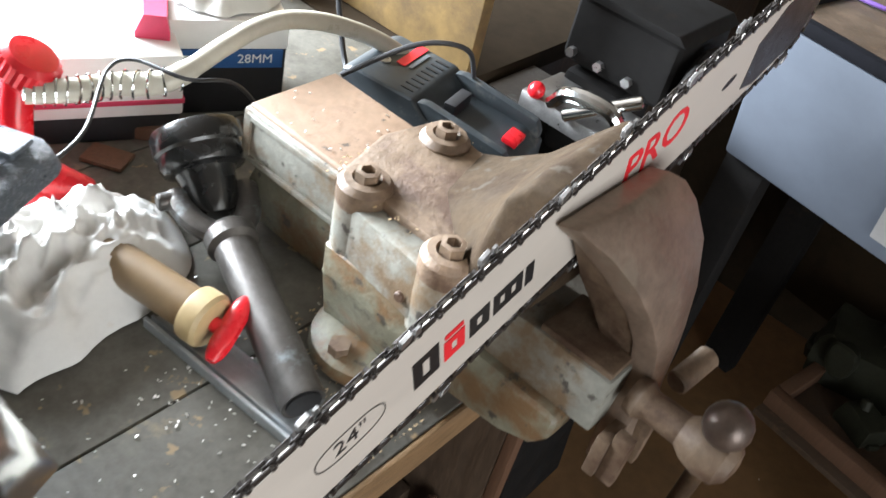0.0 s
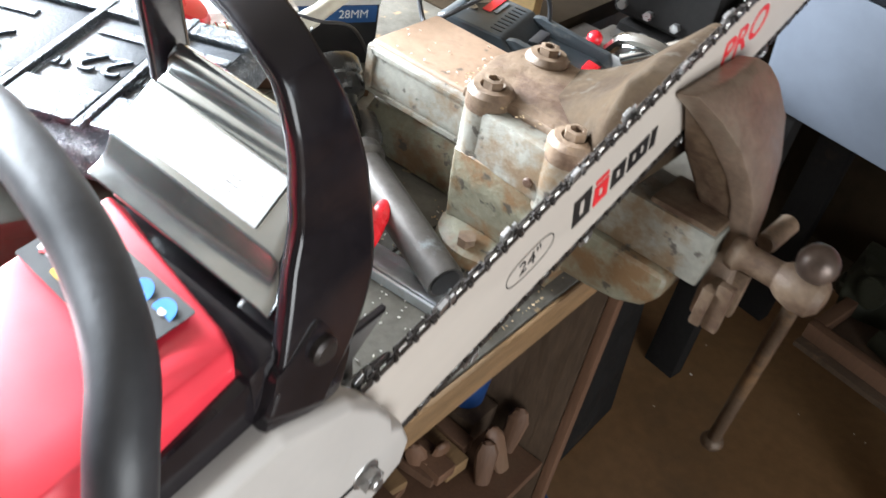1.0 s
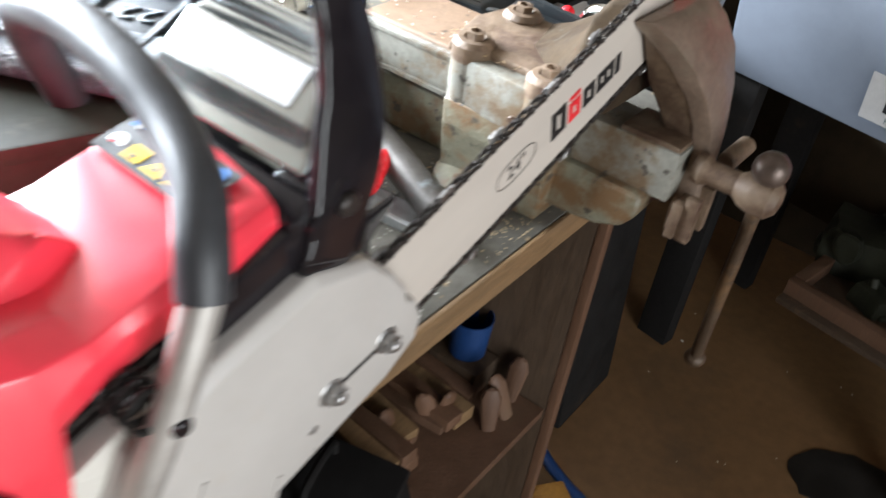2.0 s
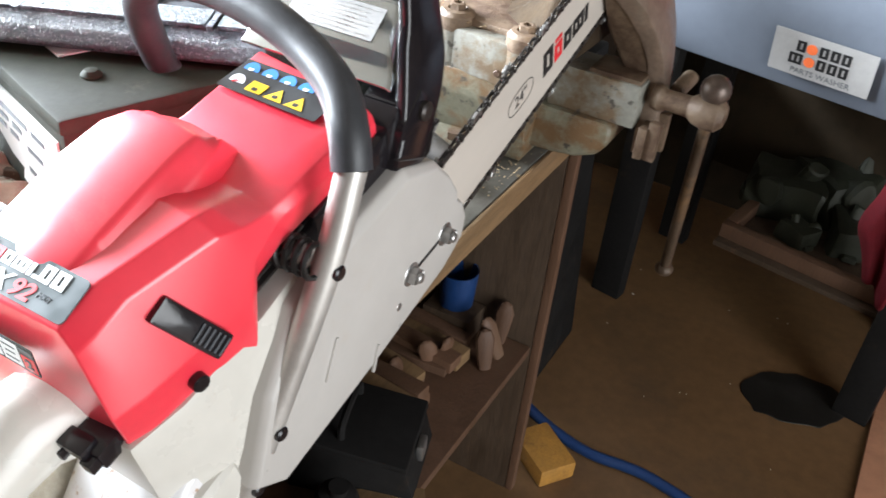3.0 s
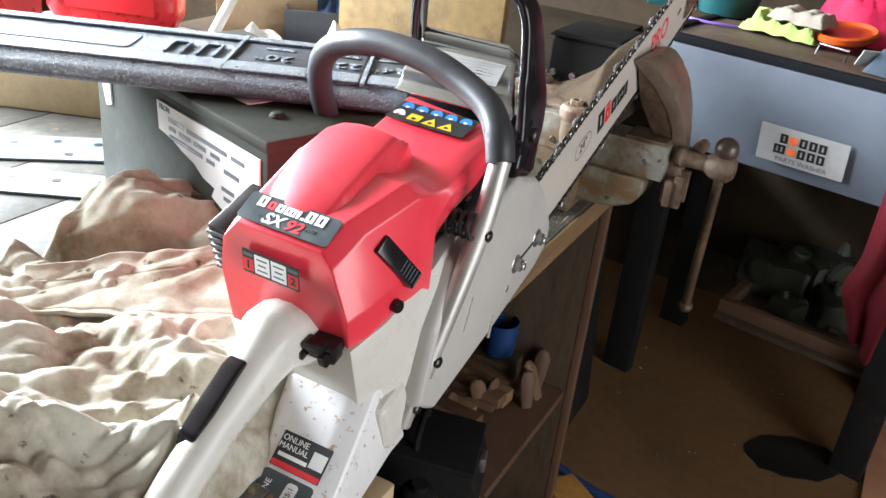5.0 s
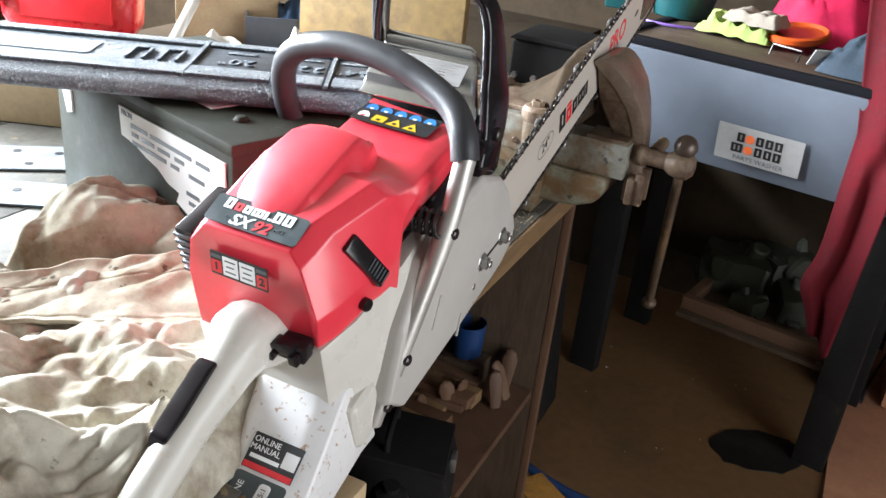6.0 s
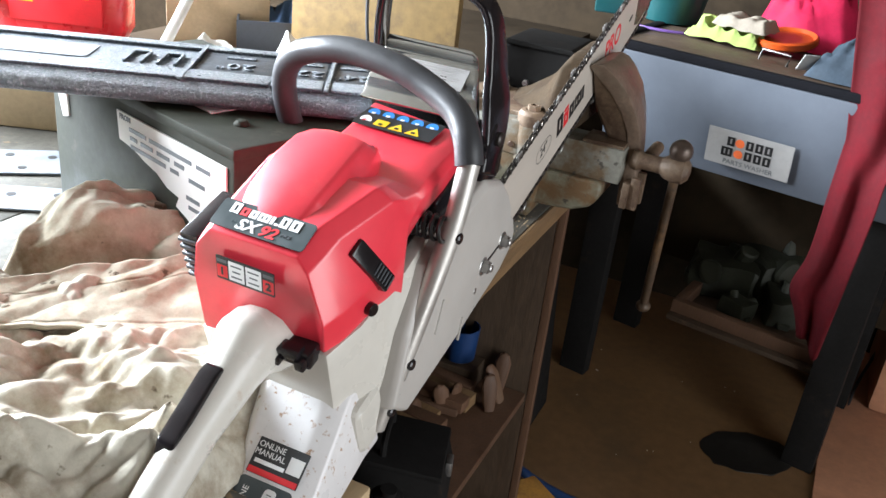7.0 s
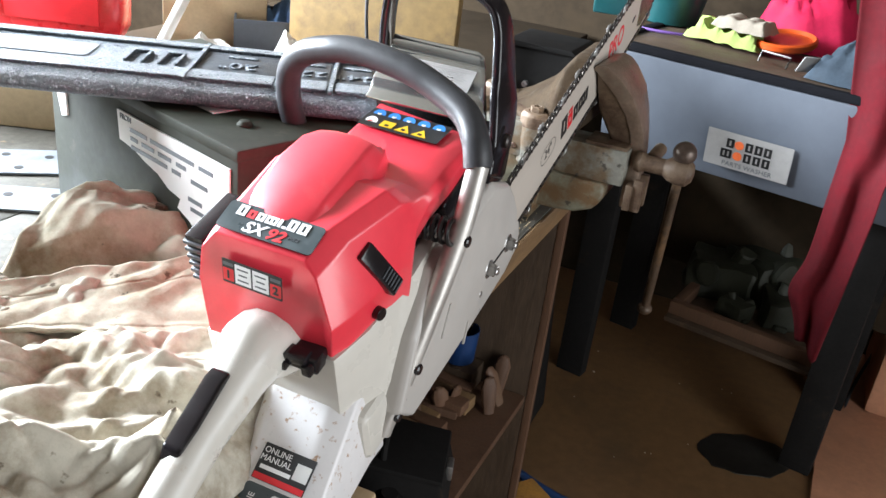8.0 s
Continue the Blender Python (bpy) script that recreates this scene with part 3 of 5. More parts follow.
    bm = prism([(-.26, .11), (-.20, .10), (-.185, .13), (-.20, .175), (-.235, .16)], "x", -.03, .018, .006)
    part("chain_brake_shell", span(-.030, .0075, -.345, -.205, .085, .158, .004), BLACK, saw, "black shell behind the clutch cover")
    part("brake_housing", bm, BLACK, saw, "black brake housing")
    # muffler shield
    prof = [(-.196, .11, -.03), (-.194, .165, -.018), (-.206, .173, -.008), (-.218, .1765, -.003), (-.218, .1795, -.003), (-.209, .181, -.005), (-.202, .186, -.010), (-.196, .194, -.014), (-.160, .2085, -.026), (-.158, .2055, -.028), (-.150, .2075, -.031), (-.146, .2155, -.034), (-.141, .219, -.036), (-.136, .2195, -.042), (-.131, .213, -.044), (-.130, .20, -.044), (-.130, .11, -.044)]
    bm = loft([[(x, u, w) for u, w, _ in prof] for x in (-.156, -.152)] + [[(x - .006, u, w) for u, w, x in prof], [(x, u, w - .002) for u, w, x in prof]])
    bevel(bm, .002, 2, 30)
    shield = part("muffler", bm, SHIELD, saw, "chromed muffler with a white warning label")
    ml = axes((-.080, -.177, .2027), (1, 0, 0), (0, 1, .408))
    part("warning_label", plate(.088, .031, .0005, .001, ml), LABEL, shield, "white warning label")
    for r in range(7):
        part("text_bar", plate(.078 - .010 * (r % 3), .0010, .0002, 0, ml @ Matrix.Translation((-.003 * (r % 2), .012 - .004 * r, .0005))), STEEL, shield)
    bm = prism([(-.215, .10), (-.19, .105), (-.169, .094), (-.183, .078), (-.16, .072), (-.127, .066), (-.163, .047), (-.168, .02), (-.13, .008), (-.165, -.010), (-.17, -.03), (-.215, -.03)], "x", -.025, -.018, .0015, 1)
    part("bumper_spike", bm, BLACK, saw, "black toothed bumper spike")
    bm = prism([(-.25, .135), (-.245, .165), (-.225, .172), (-.205, .15), (-.205, .11), (-.25, .11)], "x", -.14, .01, .006)
    part("rear_brake_shell", bm, BLACK, saw)

    # stickers on the cover
    ms = axes((-.082, -.2585, .1822), (1, -.03, .004), (0, 1, -.12))
    st = part("warning_sticker", plate(.100, .042, .0006, .002, ms), INK, hood, "black sticker with safety pictograms")
    for k in range(5):
        part("mandatory_sign", cyl(.0075, ms @ Vector((-.038 + .019 * k, .0095, .0006)), ms @ Vector((-.038 + .019 * k, .0095, .0010)), 20), BLUE_INK, st)
        part("pictogram", plate(.005, .005, .0004, .002, ms @ Matrix.Translation((-.038 + .019 * k, .0095, .0008))), WHITE_INK, st)
    part("prohibition_sign", cyl(.0072, ms @ Vector((-.038, -.009, .0006)), ms @ Vector((-.038, -.009, .0010)), 20), WHITE_INK, st)
    part("pictogram", plate(.008, .0022, .0004, .0005, ms @ pose(-.038, -.009, .0008, 0, 0, 40)), RED_INK, st)
    part("caution_sign", plate(.016, .013, .0006, .001, ms @ Matrix.Translation((-.017, -.009, .0006))), YELLOW_INK, st)
    for k in (0.0, .021):
        part("caution_sign", prism([(.004 + k - .009, -.016), (.004 + k + .009, -.016), (.004 + k, -.001)], "z", .0006, .0012), YELLOW_INK, st).matrix_local = ms
    for k in (-.021, .0, .021):
        part("pictogram", plate(.005, .004, .0004, .001, ms @ Matrix.Translation((.004 + k, -.012, .0011))), INK, st)

    mb = axes((-.0855, -.5095, .2288), (1, 0.0, -.012), (0, 1, .215))
    bd = part("badge", plate(.101, .0315, .0012, .004, mb), DECAL, hood, "dark grey name badge")
    logo(mb @ Matrix.Translation((0, .0070, .0014)), ((-2.1, .58, .74, 2, WHITE_INK), (-1.42, .50, .56, 2, RED_INK), (-.82, .50, .56, 2, WHITE_INK), (-.10, .74, .56, 3, WHITE_INK), (.45, .2, .56, 1, WHITE_INK),
                                                             (.78, .24, .16, 1, WHITE_INK), (1.25, .56, .74, 2, WHITE_INK), (1.97, .62, .74, 2, WHITE_INK)), .0160, bd, -.0055)
    letters("lettering", "SX", .0165, mb @ Matrix.Translation((-.0135, -.0080, .0014)), WHITE_INK, bd, bold=.0004, width=1.12, shear=.25)
    letters("lettering", "92", .0165, mb @ Matrix.Translation((.0095, -.0080, .0014)), RED_INK, bd, bold=.0004, width=1.12, shear=.25)
    letters("lettering", "MKII", .0055, mb @ Matrix.Translation((.0275, -.0060, .0014)), GREY_INK, bd, shear=.2)
    mr = axes((-.090, -.5425, .1915), (1, 0.0, -.03), (0, .17, 1))
    rl = part("starting_sticker", plate(.064, .026, .0008, .001, mr), INK, hood, "small black sticker with starting steps")
    part("panel", plate(.017, .021, .0003, .0005, mr @ Matrix.Translation((-.0095, 0, .0008))), WHITE_INK, rl)
    part("panel", plate(.017, .021, .0003, .0005, mr @ Matrix.Translation((.0095, 0, .0008))), WHITE_INK, rl)
    for sx, txt in ((-1, "1"), (1, "2")):
        part("step_patch", plate(.0115, .0135, .0003, .0006, mr @ Matrix.Translation((.0255 * sx, -.0035, .0008))), RED_INK, rl)
        part("text_bar", plate(.011, .0035, .0003, 0, mr @ Matrix.Translation((.0255 * sx, .008, .0008))), GREY_INK, rl)
        letters("lettering", txt, .012, mr @ Matrix.Translation((.0255 * sx, -.0035, .0012)), INK, rl, bold=.0004)
        for k in range(3):
            part("text_bar", plate(.012 - .003 * (k % 2), .0016, .0002, 0, mr @ Matrix.Translation((.0095 * sx, .006 - .006 * k, .0011))), GREY_INK, rl)

    # on the side of the cover: stop switch and screw; on the rear: cover latch
    msw = axes((-.0005, -.4700, .176), (.0180, .0195, -.0555), Vector((.955, -.17, .24)).cross(Vector((.0180, .0195, -.0555))))
    bm = box(.066, .020, .012, msw, .003)
    sw = part("vent", bm, BLACK, hood, "black louvred side vent")
    for k in range(6):
        part("slat", box(.0016, .014, .003, msw @ Matrix.Translation((.004 + .005 * k, 0, .0058))), CASE_SMOOTH, sw)
    part("cover_screw", cyl(.007, (-.012, -.482, .132), (.0085, -.486, .133), 12, .001), BLACK, hood)
    bm = span(-.064, -.022, -.560, -.538, .108, .127, .003)
    add(bm, span(-.054, -.030, -.566, -.550, .122, .132, .003))
    add(bm, span(-.060, -.050, -.570, -.556, .112, .124, .002))
    add(bm, span(-.034, -.024, -.568, -.552, .112, .124, .002))
    part("cover_latch", bm, BLACK, saw, "black cover latch")
    return saw


saw = chainsaw()

# rear handle and lower guard of the saw


def rear_handle(saw):
    loops = []
    for u, x, w, rx, rw in ((-.535, -.085, .105, .040, .045), (-.57, -.085, .124, .033, .038), (-.60, -.082, .118, .026, .028), (-.66, -.080, .106, .0205, .022), (-.72, -.076, .096, .0200, .021), (-.79, -.072, .076, .0195, .021), (-.85, -.068, .03, .022, .024), (-.875, -.064, -.005, .024, .028), (-.86, -.06, -.03, .028, .02)):
        d = []
        for k in range(14):
            a = 6.28318 * k / 14
            d.append((x + rx * math.cos(a), u - .25 * rw * math.sin(a) * (1 if u < -.58 else 0), w + rw * math.sin(a)))
        loops.append(d)
    bm = loft(loops)
    grip = part("rear_grip", bm, WHITE, saw, "white plastic rear grip", sharp=60)
    bm = prism([(-.697, .100), (-.699, .116), (-.690, .127), (-.625, .146), (-.613, .146), (-.606, .128), (-.645, .114)], "x", -.094, -.074, .004, 3)
    part("throttle_lockout", bm, BLACK, saw, "glossy black throttle lockout lever")
    # lower hand shield
    loops = []
    for u, x0, x1, w0, w1 in ((-.50, -.10, .004, -.06, .06), (-.53, -.105, .004, -.055, .055), (-.57, -.098, .008, -.05, .036), (-.62, -.092, .012, -.045, .012), (-.70, -.09, .018, -.05, -.008), (-.80, -.09, .02, -.05, -.018), (-.87, -.088, .012, -.05, -.022)):
        loops.append([(x0, u, w0), (x0, u, w1 - .012), (x0 + .012, u, w1), (x1 - .03, u, w1), (x1 - .006, u, w1 - .012), (x1, u, w0)])
    bm = loft(loops)
    bevel(bm, .004, 2, 20)
    sh = part("lower_hand_shield", bm, WHITE_DIRTY, saw, "white lower hand shield with stickers", sharp=50)
    part("shield_block", span(-.06, .010, -.54, -.49, -.04, .030, .012, 3), WHITE, saw)
    ml = axes((-.040, -.612, .0175), (1, 0, 0), (0, 1, .45))
    lab = part("manual_sticker", plate(.058, .036, .0006, .001, ml), INK, sh, "black and red sticker about a manual")
    letters("lettering", "ONLINE", .0085, ml @ Matrix.Translation((-.012, .0115, .0008)), WHITE_INK, lab)
    letters("lettering", "MANUAL", .0085, ml @ Matrix.Translation((-.011, .0035, .0008)), WHITE_INK, lab)
    part("text_bar", plate(.034, .004, .0004, 0, ml @ Matrix.Translation((-.008, -.005, .0006))), WHITE_INK, lab)
    part("grey_square", plate(.016, .016, .0004, 0, ml @ Matrix.Translation((.019, .002, .0006))), PAPER, lab)
    part("red_strip", plate(.056, .006, .0004, 0, ml @ Matrix.Translation((0, -.0145, .0006))), RED_INK, lab)
    m2 = axes((-.040, -.657, .0045), (1, 0, 0), (0, 1, .25))
    lb = part("fuel_sticker", plate(.06, .05, .0006, .005, m2), DECAL, sh, "dark fuel mix sticker")
    part("ratio_plate", plate(.013, .021, .0004, .004, m2 @ Matrix.Translation((.008, .010, .0006))), WHITE_INK, lb)
    letters("lettering", "25:1", .008, m2 @ pose(.008, .010, .0012, 0, 0, 90), INK, lb)
    letters("lettering", "ENGINE", .009, m2 @ pose(-.018, .0, .0008, 0, 0, 90), WHITE_INK, lb)
    for k in range(5):
        part("text_bar", plate(.0018, .03, .0003, 0, m2 @ Matrix.Translation((-.005 - .0015 + .0, -.01, .0006)) @ Matrix.Translation((.006 * k - .002, -.004, 0))), GREY_INK, lb)


rear_handle(saw)


# ---- bench vise ----
def vise():
    v = thing("bench_vise", pose(0, 0, 0), "large old bench vise, worn grey-green paint and rusty brown jaws", "vise")
    def stack(rows):
        """A casting from boxes over one another: z, x0, x1, y0, y1."""
        bm = loft([[(x0, y0, z), (x1, y0, z), (x1, y1, z), (x0, y1, z)] for z, x0, x1, y0, y1 in rows])
        bevel(bm, .006, 3, 12)
        for p in bm.verts:
            p.co += wob(p.co, 22, .0022, 7.0)
        return bm
    # lower casting
    bm = stack(((.902, -.212, -.07, .150, .295), (.93, -.207, -.06, .142, .29), (.99, -.203, -.055, .126, .288), (1.024, -.203, -.055, .126, .288)))
    part("body", bm, VISE, v, "grey-green painted vise body")
    bm = prism([(-.10, .925), (-.03, .928), (.005, .932), (.035, .944), (.05, .966), (.05, .992), (-.10, .992)], "y", .158, .245, .010, 3)
    part("slide_channel", bm, VISE, v, "rounded lower channel of the vise")
    bm = stack(((.902, -.39, -.19, .195, .30), (.95, -.385, -.19, .19, .30), (.975, -.375, -.19, .195, .295)))
    part("rear_base", bm, VISE, v)
    bm = lathe([(.056, .902), (.060, .908), (.058, .920), (.045, .926), (.01, .930)], 22, Matrix.Translation((-.155, .160, 0)))
    part("foot", bm, VISE, v, "bolted foot flange")
    part("foot_bolt", hexagon(.011, (-.157, .119, .915), (-.157, .119, .934)), RUST, v)
    # rear slide housing with a sunk panel
    part("slide_housing", stack(((.985, -.380, -.19, .182, .300), (1.0, -.382, -.19, .178, .302), (1.045, -.382, -.19, .178, .302), (1.049, -.380, -.19, .18, .30))), VISE_LIGHT, v, "pale blue-grey box housing")
    for x0, x1, z0, z1 in ((-.372, -.22, 1.038, 1.044), (-.372, -.22, .99, .996), (-.376, -.368, .99, 1.044)):
        part("panel_bead", span(x0, x1, .1755, .180, z0, z1, .001), VISE_LIGHT, v)
    part("housing_top", stack(((1.047, -.379, -.19, .181, .299), (1.0535, -.378, -.19, .183, .297))), TAN_IRON, v, "rusty brown dusty top")
    # upper block and bolted plate
    bm = prism([(-.206, .150), (-.190, .1285), (-.080, .1185), (-.055, .13), (-.045, .20), (-.045, .288), (-.206, .288)], "z", 1.018, 1.077, .004, 2)
    for p in bm.verts:
        p.co += wob(p.co, 22, .0015, 5.0)
    part("upper_block", bm, VISE_LIGHT, v, "chipped pale painted upper block")
    part("plate_screw", cyl(.005, (-.105, .126, 1.035), (-.105, .117, 1.035), 12, .001), RUST, v)
    bm = prism([(-.214, .138), (-.165, .148), (-.11, .146), (-.06, .126), (-.036, .15), (-.036, .27), (-.08, .288), (-.17, .283), (-.224, .294), (-.236, .22)], "z", 1.073, 1.086, .004, 2)
    for p in bm.verts:
        p.co += wob(p.co, 30, .002, 3.0)
    part("top_plate", bm, RUST, v, "rusty dusty cover plate")
    for x, y in ((-.187, .150), (-.196, .264), (-.080, .140)):
        part("boss", lathe([(.0235, 1.010), (.0245, 1.05), (.0245, 1.072)], 20, Matrix.Translation((x, y, 0))), VISE_LIGHT, v, "chipped pale painted boss")
        part("boss_cap", lathe([(.0235, 1.066), (.0255, 1.074), (.0250, 1.088), (.0205, 1.094), (.0135, 1.095), (.0105, 1.089)], 20, Matrix.Translation((x, y, 0))), RUST, v, "rusty boss rim")
        part("bolt_head", lathe([(.0115, 1.084), (.0115, 1.102), (.0070, 1.103), (.0055, 1.094)], 6, Matrix.Translation((x, y, 0))), RUST, v)
    # fixed jaw, its back sweeping down to the cover plate
    bm = loft([[(x, y, z) for x, z in sec] for y, sec in (
        (.134, ((-.006, 1.197), (-.030, 1.196), (-.046, 1.174), (-.052, 1.13), (-.055, 1.10), (-.060, 1.075), (-.006, 1.075))),
        (.160, ((-.006, 1.199), (-.032, 1.198), (-.050, 1.172), (-.064, 1.135), (-.078, 1.105), (-.095, 1.075), (-.006, 1.075))),
        (.205, ((-.006, 1.199), (-.034, 1.198), (-.058, 1.168), (-.084, 1.128), (-.118, 1.098), (-.150, 1.080), (-.006, 1.075))),
        (.288, ((-.006, 1.196), (-.038, 1.195), (-.066, 1.162), (-.100, 1.122), (-.140, 1.096), (-.175, 1.080), (-.006, 1.075))))])
    bevel(bm, .008, 4, 14)
    for p in bm.verts:
        p.co += wob(p.co, 22, .0022, 7.0)
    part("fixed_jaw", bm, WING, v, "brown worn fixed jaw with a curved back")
    part("jaw_pad", span(-.0075, -.0027, .132, .284, 1.135, 1.196, .001), RUST, v)
    # moving jaw: a bowed outer plate that narrows towards the screw, and a web behind it
    rows = ((1.193, .004, .022, .120, .250), (1.186, .004, .032, .126, .262), (1.172, .014, .044, .143, .270), (1.145, .036, .062, .163, .272), (1.11, .053, .077, .186, .262), (1.08, .064, .086, .198, .250), (1.06, .069, .090, .203, .242), (1.03, .072, .094, .203, .234), (.985, .072, .095, .188, .230), (.955, .074, .093, .184, .228))
    bm = loft([[(xi, y0, z - .004), (xo, y0 + .003, z), (xo + .004, (y0 + y1) / 2, z), (xo, y1, z), (xi, y1 - .004, z - .004)] for z, xi, xo, y0, y1 in rows])
    bevel(bm, .0035, 2, 18)
    for p in bm.verts:
        p.co += wob(p.co, 22, .0016, 7.0)
    part("moving_jaw", bm, JAW, v, "brown rounded moving jaw, polished by wear")
    bm = stack(((1.188, .0055, .026, .130, .245), (1.15, .0055, .045, .160, .25), (1.11, .008, .062, .186, .25), (1.08, .020, .072, .200, .245), (1.054, .034, .078, .206, .24)))
    part("jaw_web", bm, RUST, v, "dark rusty web behind the jaw")
    part("slide", span(-.05, .074, .170, .238, .992, 1.052, .004), VISE_LIGHT, v, "grey painted slide bar")
    part("slide_top", span(-.0, .071, .1735, .2345, 1.050, 1.0575, .002), RUST, v, "rust-brown top of the slide")
    part("slide_foot", prism([(.166, .955), (.222, .955), (.222, 1.0), (.166, 1.0)], "x", .082, .094, .003), RUST, v)
    part("slide_foot", span(.094, .110, .170, .182, .955, 1.01, .002), RUST, v)
    part("slide_foot", span(.094, .110, .206, .218, .955, 1.01, .002), RUST, v)
    part("stub", cyl(.011, (.103, .24, 1.03), (.108, .285, 1.038), 12, .002), RUST, v)
    # screw and handle
    part("screw", lathe([(.016, 0), (.018, .01), (.0135, .018), (.0140, .048), (.0195, .056), (.0235, .07), (.0225, .086), (.014, .094), (.004, .096)], 18, Matrix.Translation((.085, .196, 1.035)) @ pose(0, 0, 0, 0, 90, 0)), RUST, v, "rusty screw with a heavy head")
    a, b = Vector((.159, .196, 1.066)), Vector((.146, .27, .74))
    hb = part("handle_bar", cyl(.008, a, b, 14), HANDLE_IRON, v, "sliding handle bar with ball ends")
    part("ball_end", ball(.0195, a), BALL, hb)
    part("ball_end", ball(.014, b, sq=(1, 1, .8)), HANDLE_IRON, hb)
    return v


vise()


# ---- parts washer ----
def washer():
    yaw = -10.0
    m = pose(0.102, 1.053, 0, 0, 0, yaw)
    wv = thing("parts_washer", m, "blue-grey parts washer tub on black legs with a black rim", "parts washer")
    bm = prism([(-.02, 1.03), (-.0, .905), (.035, .755), (.50, .755), (.52, 1.03)], "x", -.30, .95, .01, 2)
    part("tub", bm, GREY_TUB, wv, "blue-grey enamelled tub")
    rim = bmesh.new()
    add(rim, span(-.31, .96, -.022, .0, 1.030, 1.052, .004))
    add(rim, span(-.31, -.28, .0, .53, 1.028, 1.058, .008))
    add(rim, span(.93, .96, .0, .53, 1.028, 1.058, .008))
    part("rim", rim, RIM_BLACK, wv, "black rubber rim")
    part("work_top", span(-.279, .929, .001, .53, 1.03, 1.05, .002), WOOD_DARK, wv, "oily brown top board")
    for x, y in ((-.30, .05), (.40, .06), (-.30, .45), (.40, .45)):
        part("leg", span(x, x + .085, y, y + .045, 0, .76, .004), BLACK_METAL, wv, "black steel leg")
    for nm, x0, x1, y0, y1, mt in (("shelf_rail", -.02, .455, .125, .155, WOOD_RED), ("shelf_rail", -.02, .01, .155, .70, WOOD_RED), ("shelf_rail", -.02, .455, .70, .73, WOOD_RED)):
        part(nm, span(x0, x1, y0, y1, .285, .325, .004), mt, wv, "raw wood shelf rail")
    part("lower_shelf", span(-.02, .455, .10, .70, .270, .284, .002), WOOD_DARK, wv, "dark lower shelf board")
    # dark sheet added to keep the space under the tub in shade
    part("back_panel", span(-.30, .72, .50, .515, .285, .752, .001), WALL, wv, "dark back panel added to hide the lit wall")
    ml = axes((.109, .0035, .842), (1, 0, 0), (0, -.2, 1))
    lab = part("maker_label", plate(.215, .098, .0008, .002, ml), LABEL, wv, "white label with orange and black lettering")
    logo(ml @ Matrix.Translation((0, .020, .001)), ((-1.42, .56, .74, 2, INK), (-.73, .60, .70, 0, ORANGE_INK), (.03, .56, .74, 2, INK), (.75, .56, .74, 2, INK), (1.45, .56, .74, 2, INK)), .033, lab, -.012)
    logo(ml @ Matrix.Translation((0, -.010, .001)), ((-1.62, .86, .74, 3, INK), (-.73, .60, .70, 0, ORANGE_INK), (.03, .56, .74, 2, INK), (.75, .56, .74, 2, INK), (1.45, .56, .74, 2, INK)), .033, lab, -.012)
    letters("lettering", "PARTS WASHER", .018, ml @ Matrix.Translation((.004, -.037, .001)), GREY_INK, lab)


washer()


# ---- steel box and bar case ----
def crate():
    """Steel box; its own x runs along the front, from the near corner."""
    a = .322
    m = Matrix((Vector((math.cos(a), -math.sin(a), 0)), Vector((math.sin(a), math.cos(a), 0)), Vector((0, 0, 1)))).transposed().to_4x4()
    m.translation = (-.241, -.445, BENCH + .001)
    c = thing("metal_box", m, "olive green steel box with a torn white address label", "metal box")
    part("body", span(-.459, -.003, .003, .25, 0, .232, .005), OLIVE, c)
    part("lid", span(-.462, 0, 0, .253, .228, .243, .004), OLIVE, c, "olive steel lid with rolled edge")
    for x in (-.07, -.33):
        part("rivet", lathe([(.010, .243), (.010, .245), (.006, .249), (.001, .250)], 14, Matrix.Translation((x, .06, 0))), OLIVE, c)
    torn = [(-.266, .216), (-.016, .216), (-.014, .130), (-.03, .118), (-.05, .10), (-.075, .105), (-.10, .12), (-.125, .128), (-.118, .142), (-.145, .146), (-.17, .158), (-.20, .164), (-.225, .172), (-.262, .176)]
    lab = part("address_label", prism(torn, "y", .0005, .0035), PAPER, c, "torn white paper label with typed lines")
    part("paper_scrap", prism([(-.44, .205), (-.41, .205), (-.408, .165), (-.425, .16)], "y", .0005, .0035), PAPER, c)
    part("paper_scrap", prism([(-.24, .085), (-.22, .10), (-.20, .092), (-.205, .07), (-.22, .078)], "y", .0005, .0035), PAPER, c)
    letters("lettering", "FROM", .0100, axes((-.244, .0, .2095), (1, 0, 0), (0, 0, 1)), INK, lab, width=1.05, bold=.00025)
    for x, z, w in ((-.213, .1975, .042), (-.136, .1975, .098), (-.062, .1975, .030), (-.189, .1745, .086), (-.126, .1745, .020), (-.224, .186, .018), (-.191, .186, .030), (-.152, .186, .030), (-.115, .186, .022), (-.076, .1745, .035), (-.085, .150, .03), (-.075, .138, .04), (-.03, .16, .02)):
        part("text_bar", plate(w, .0055, .0004, 0, axes((x, .0002, z), (1, 0, 0), (0, 0, 1))), GREY_INK, lab)
    part("card_sheet", span(-.26, -.12, .05, .15, .2435, .2455, .0005), PAPER, c)


crate()


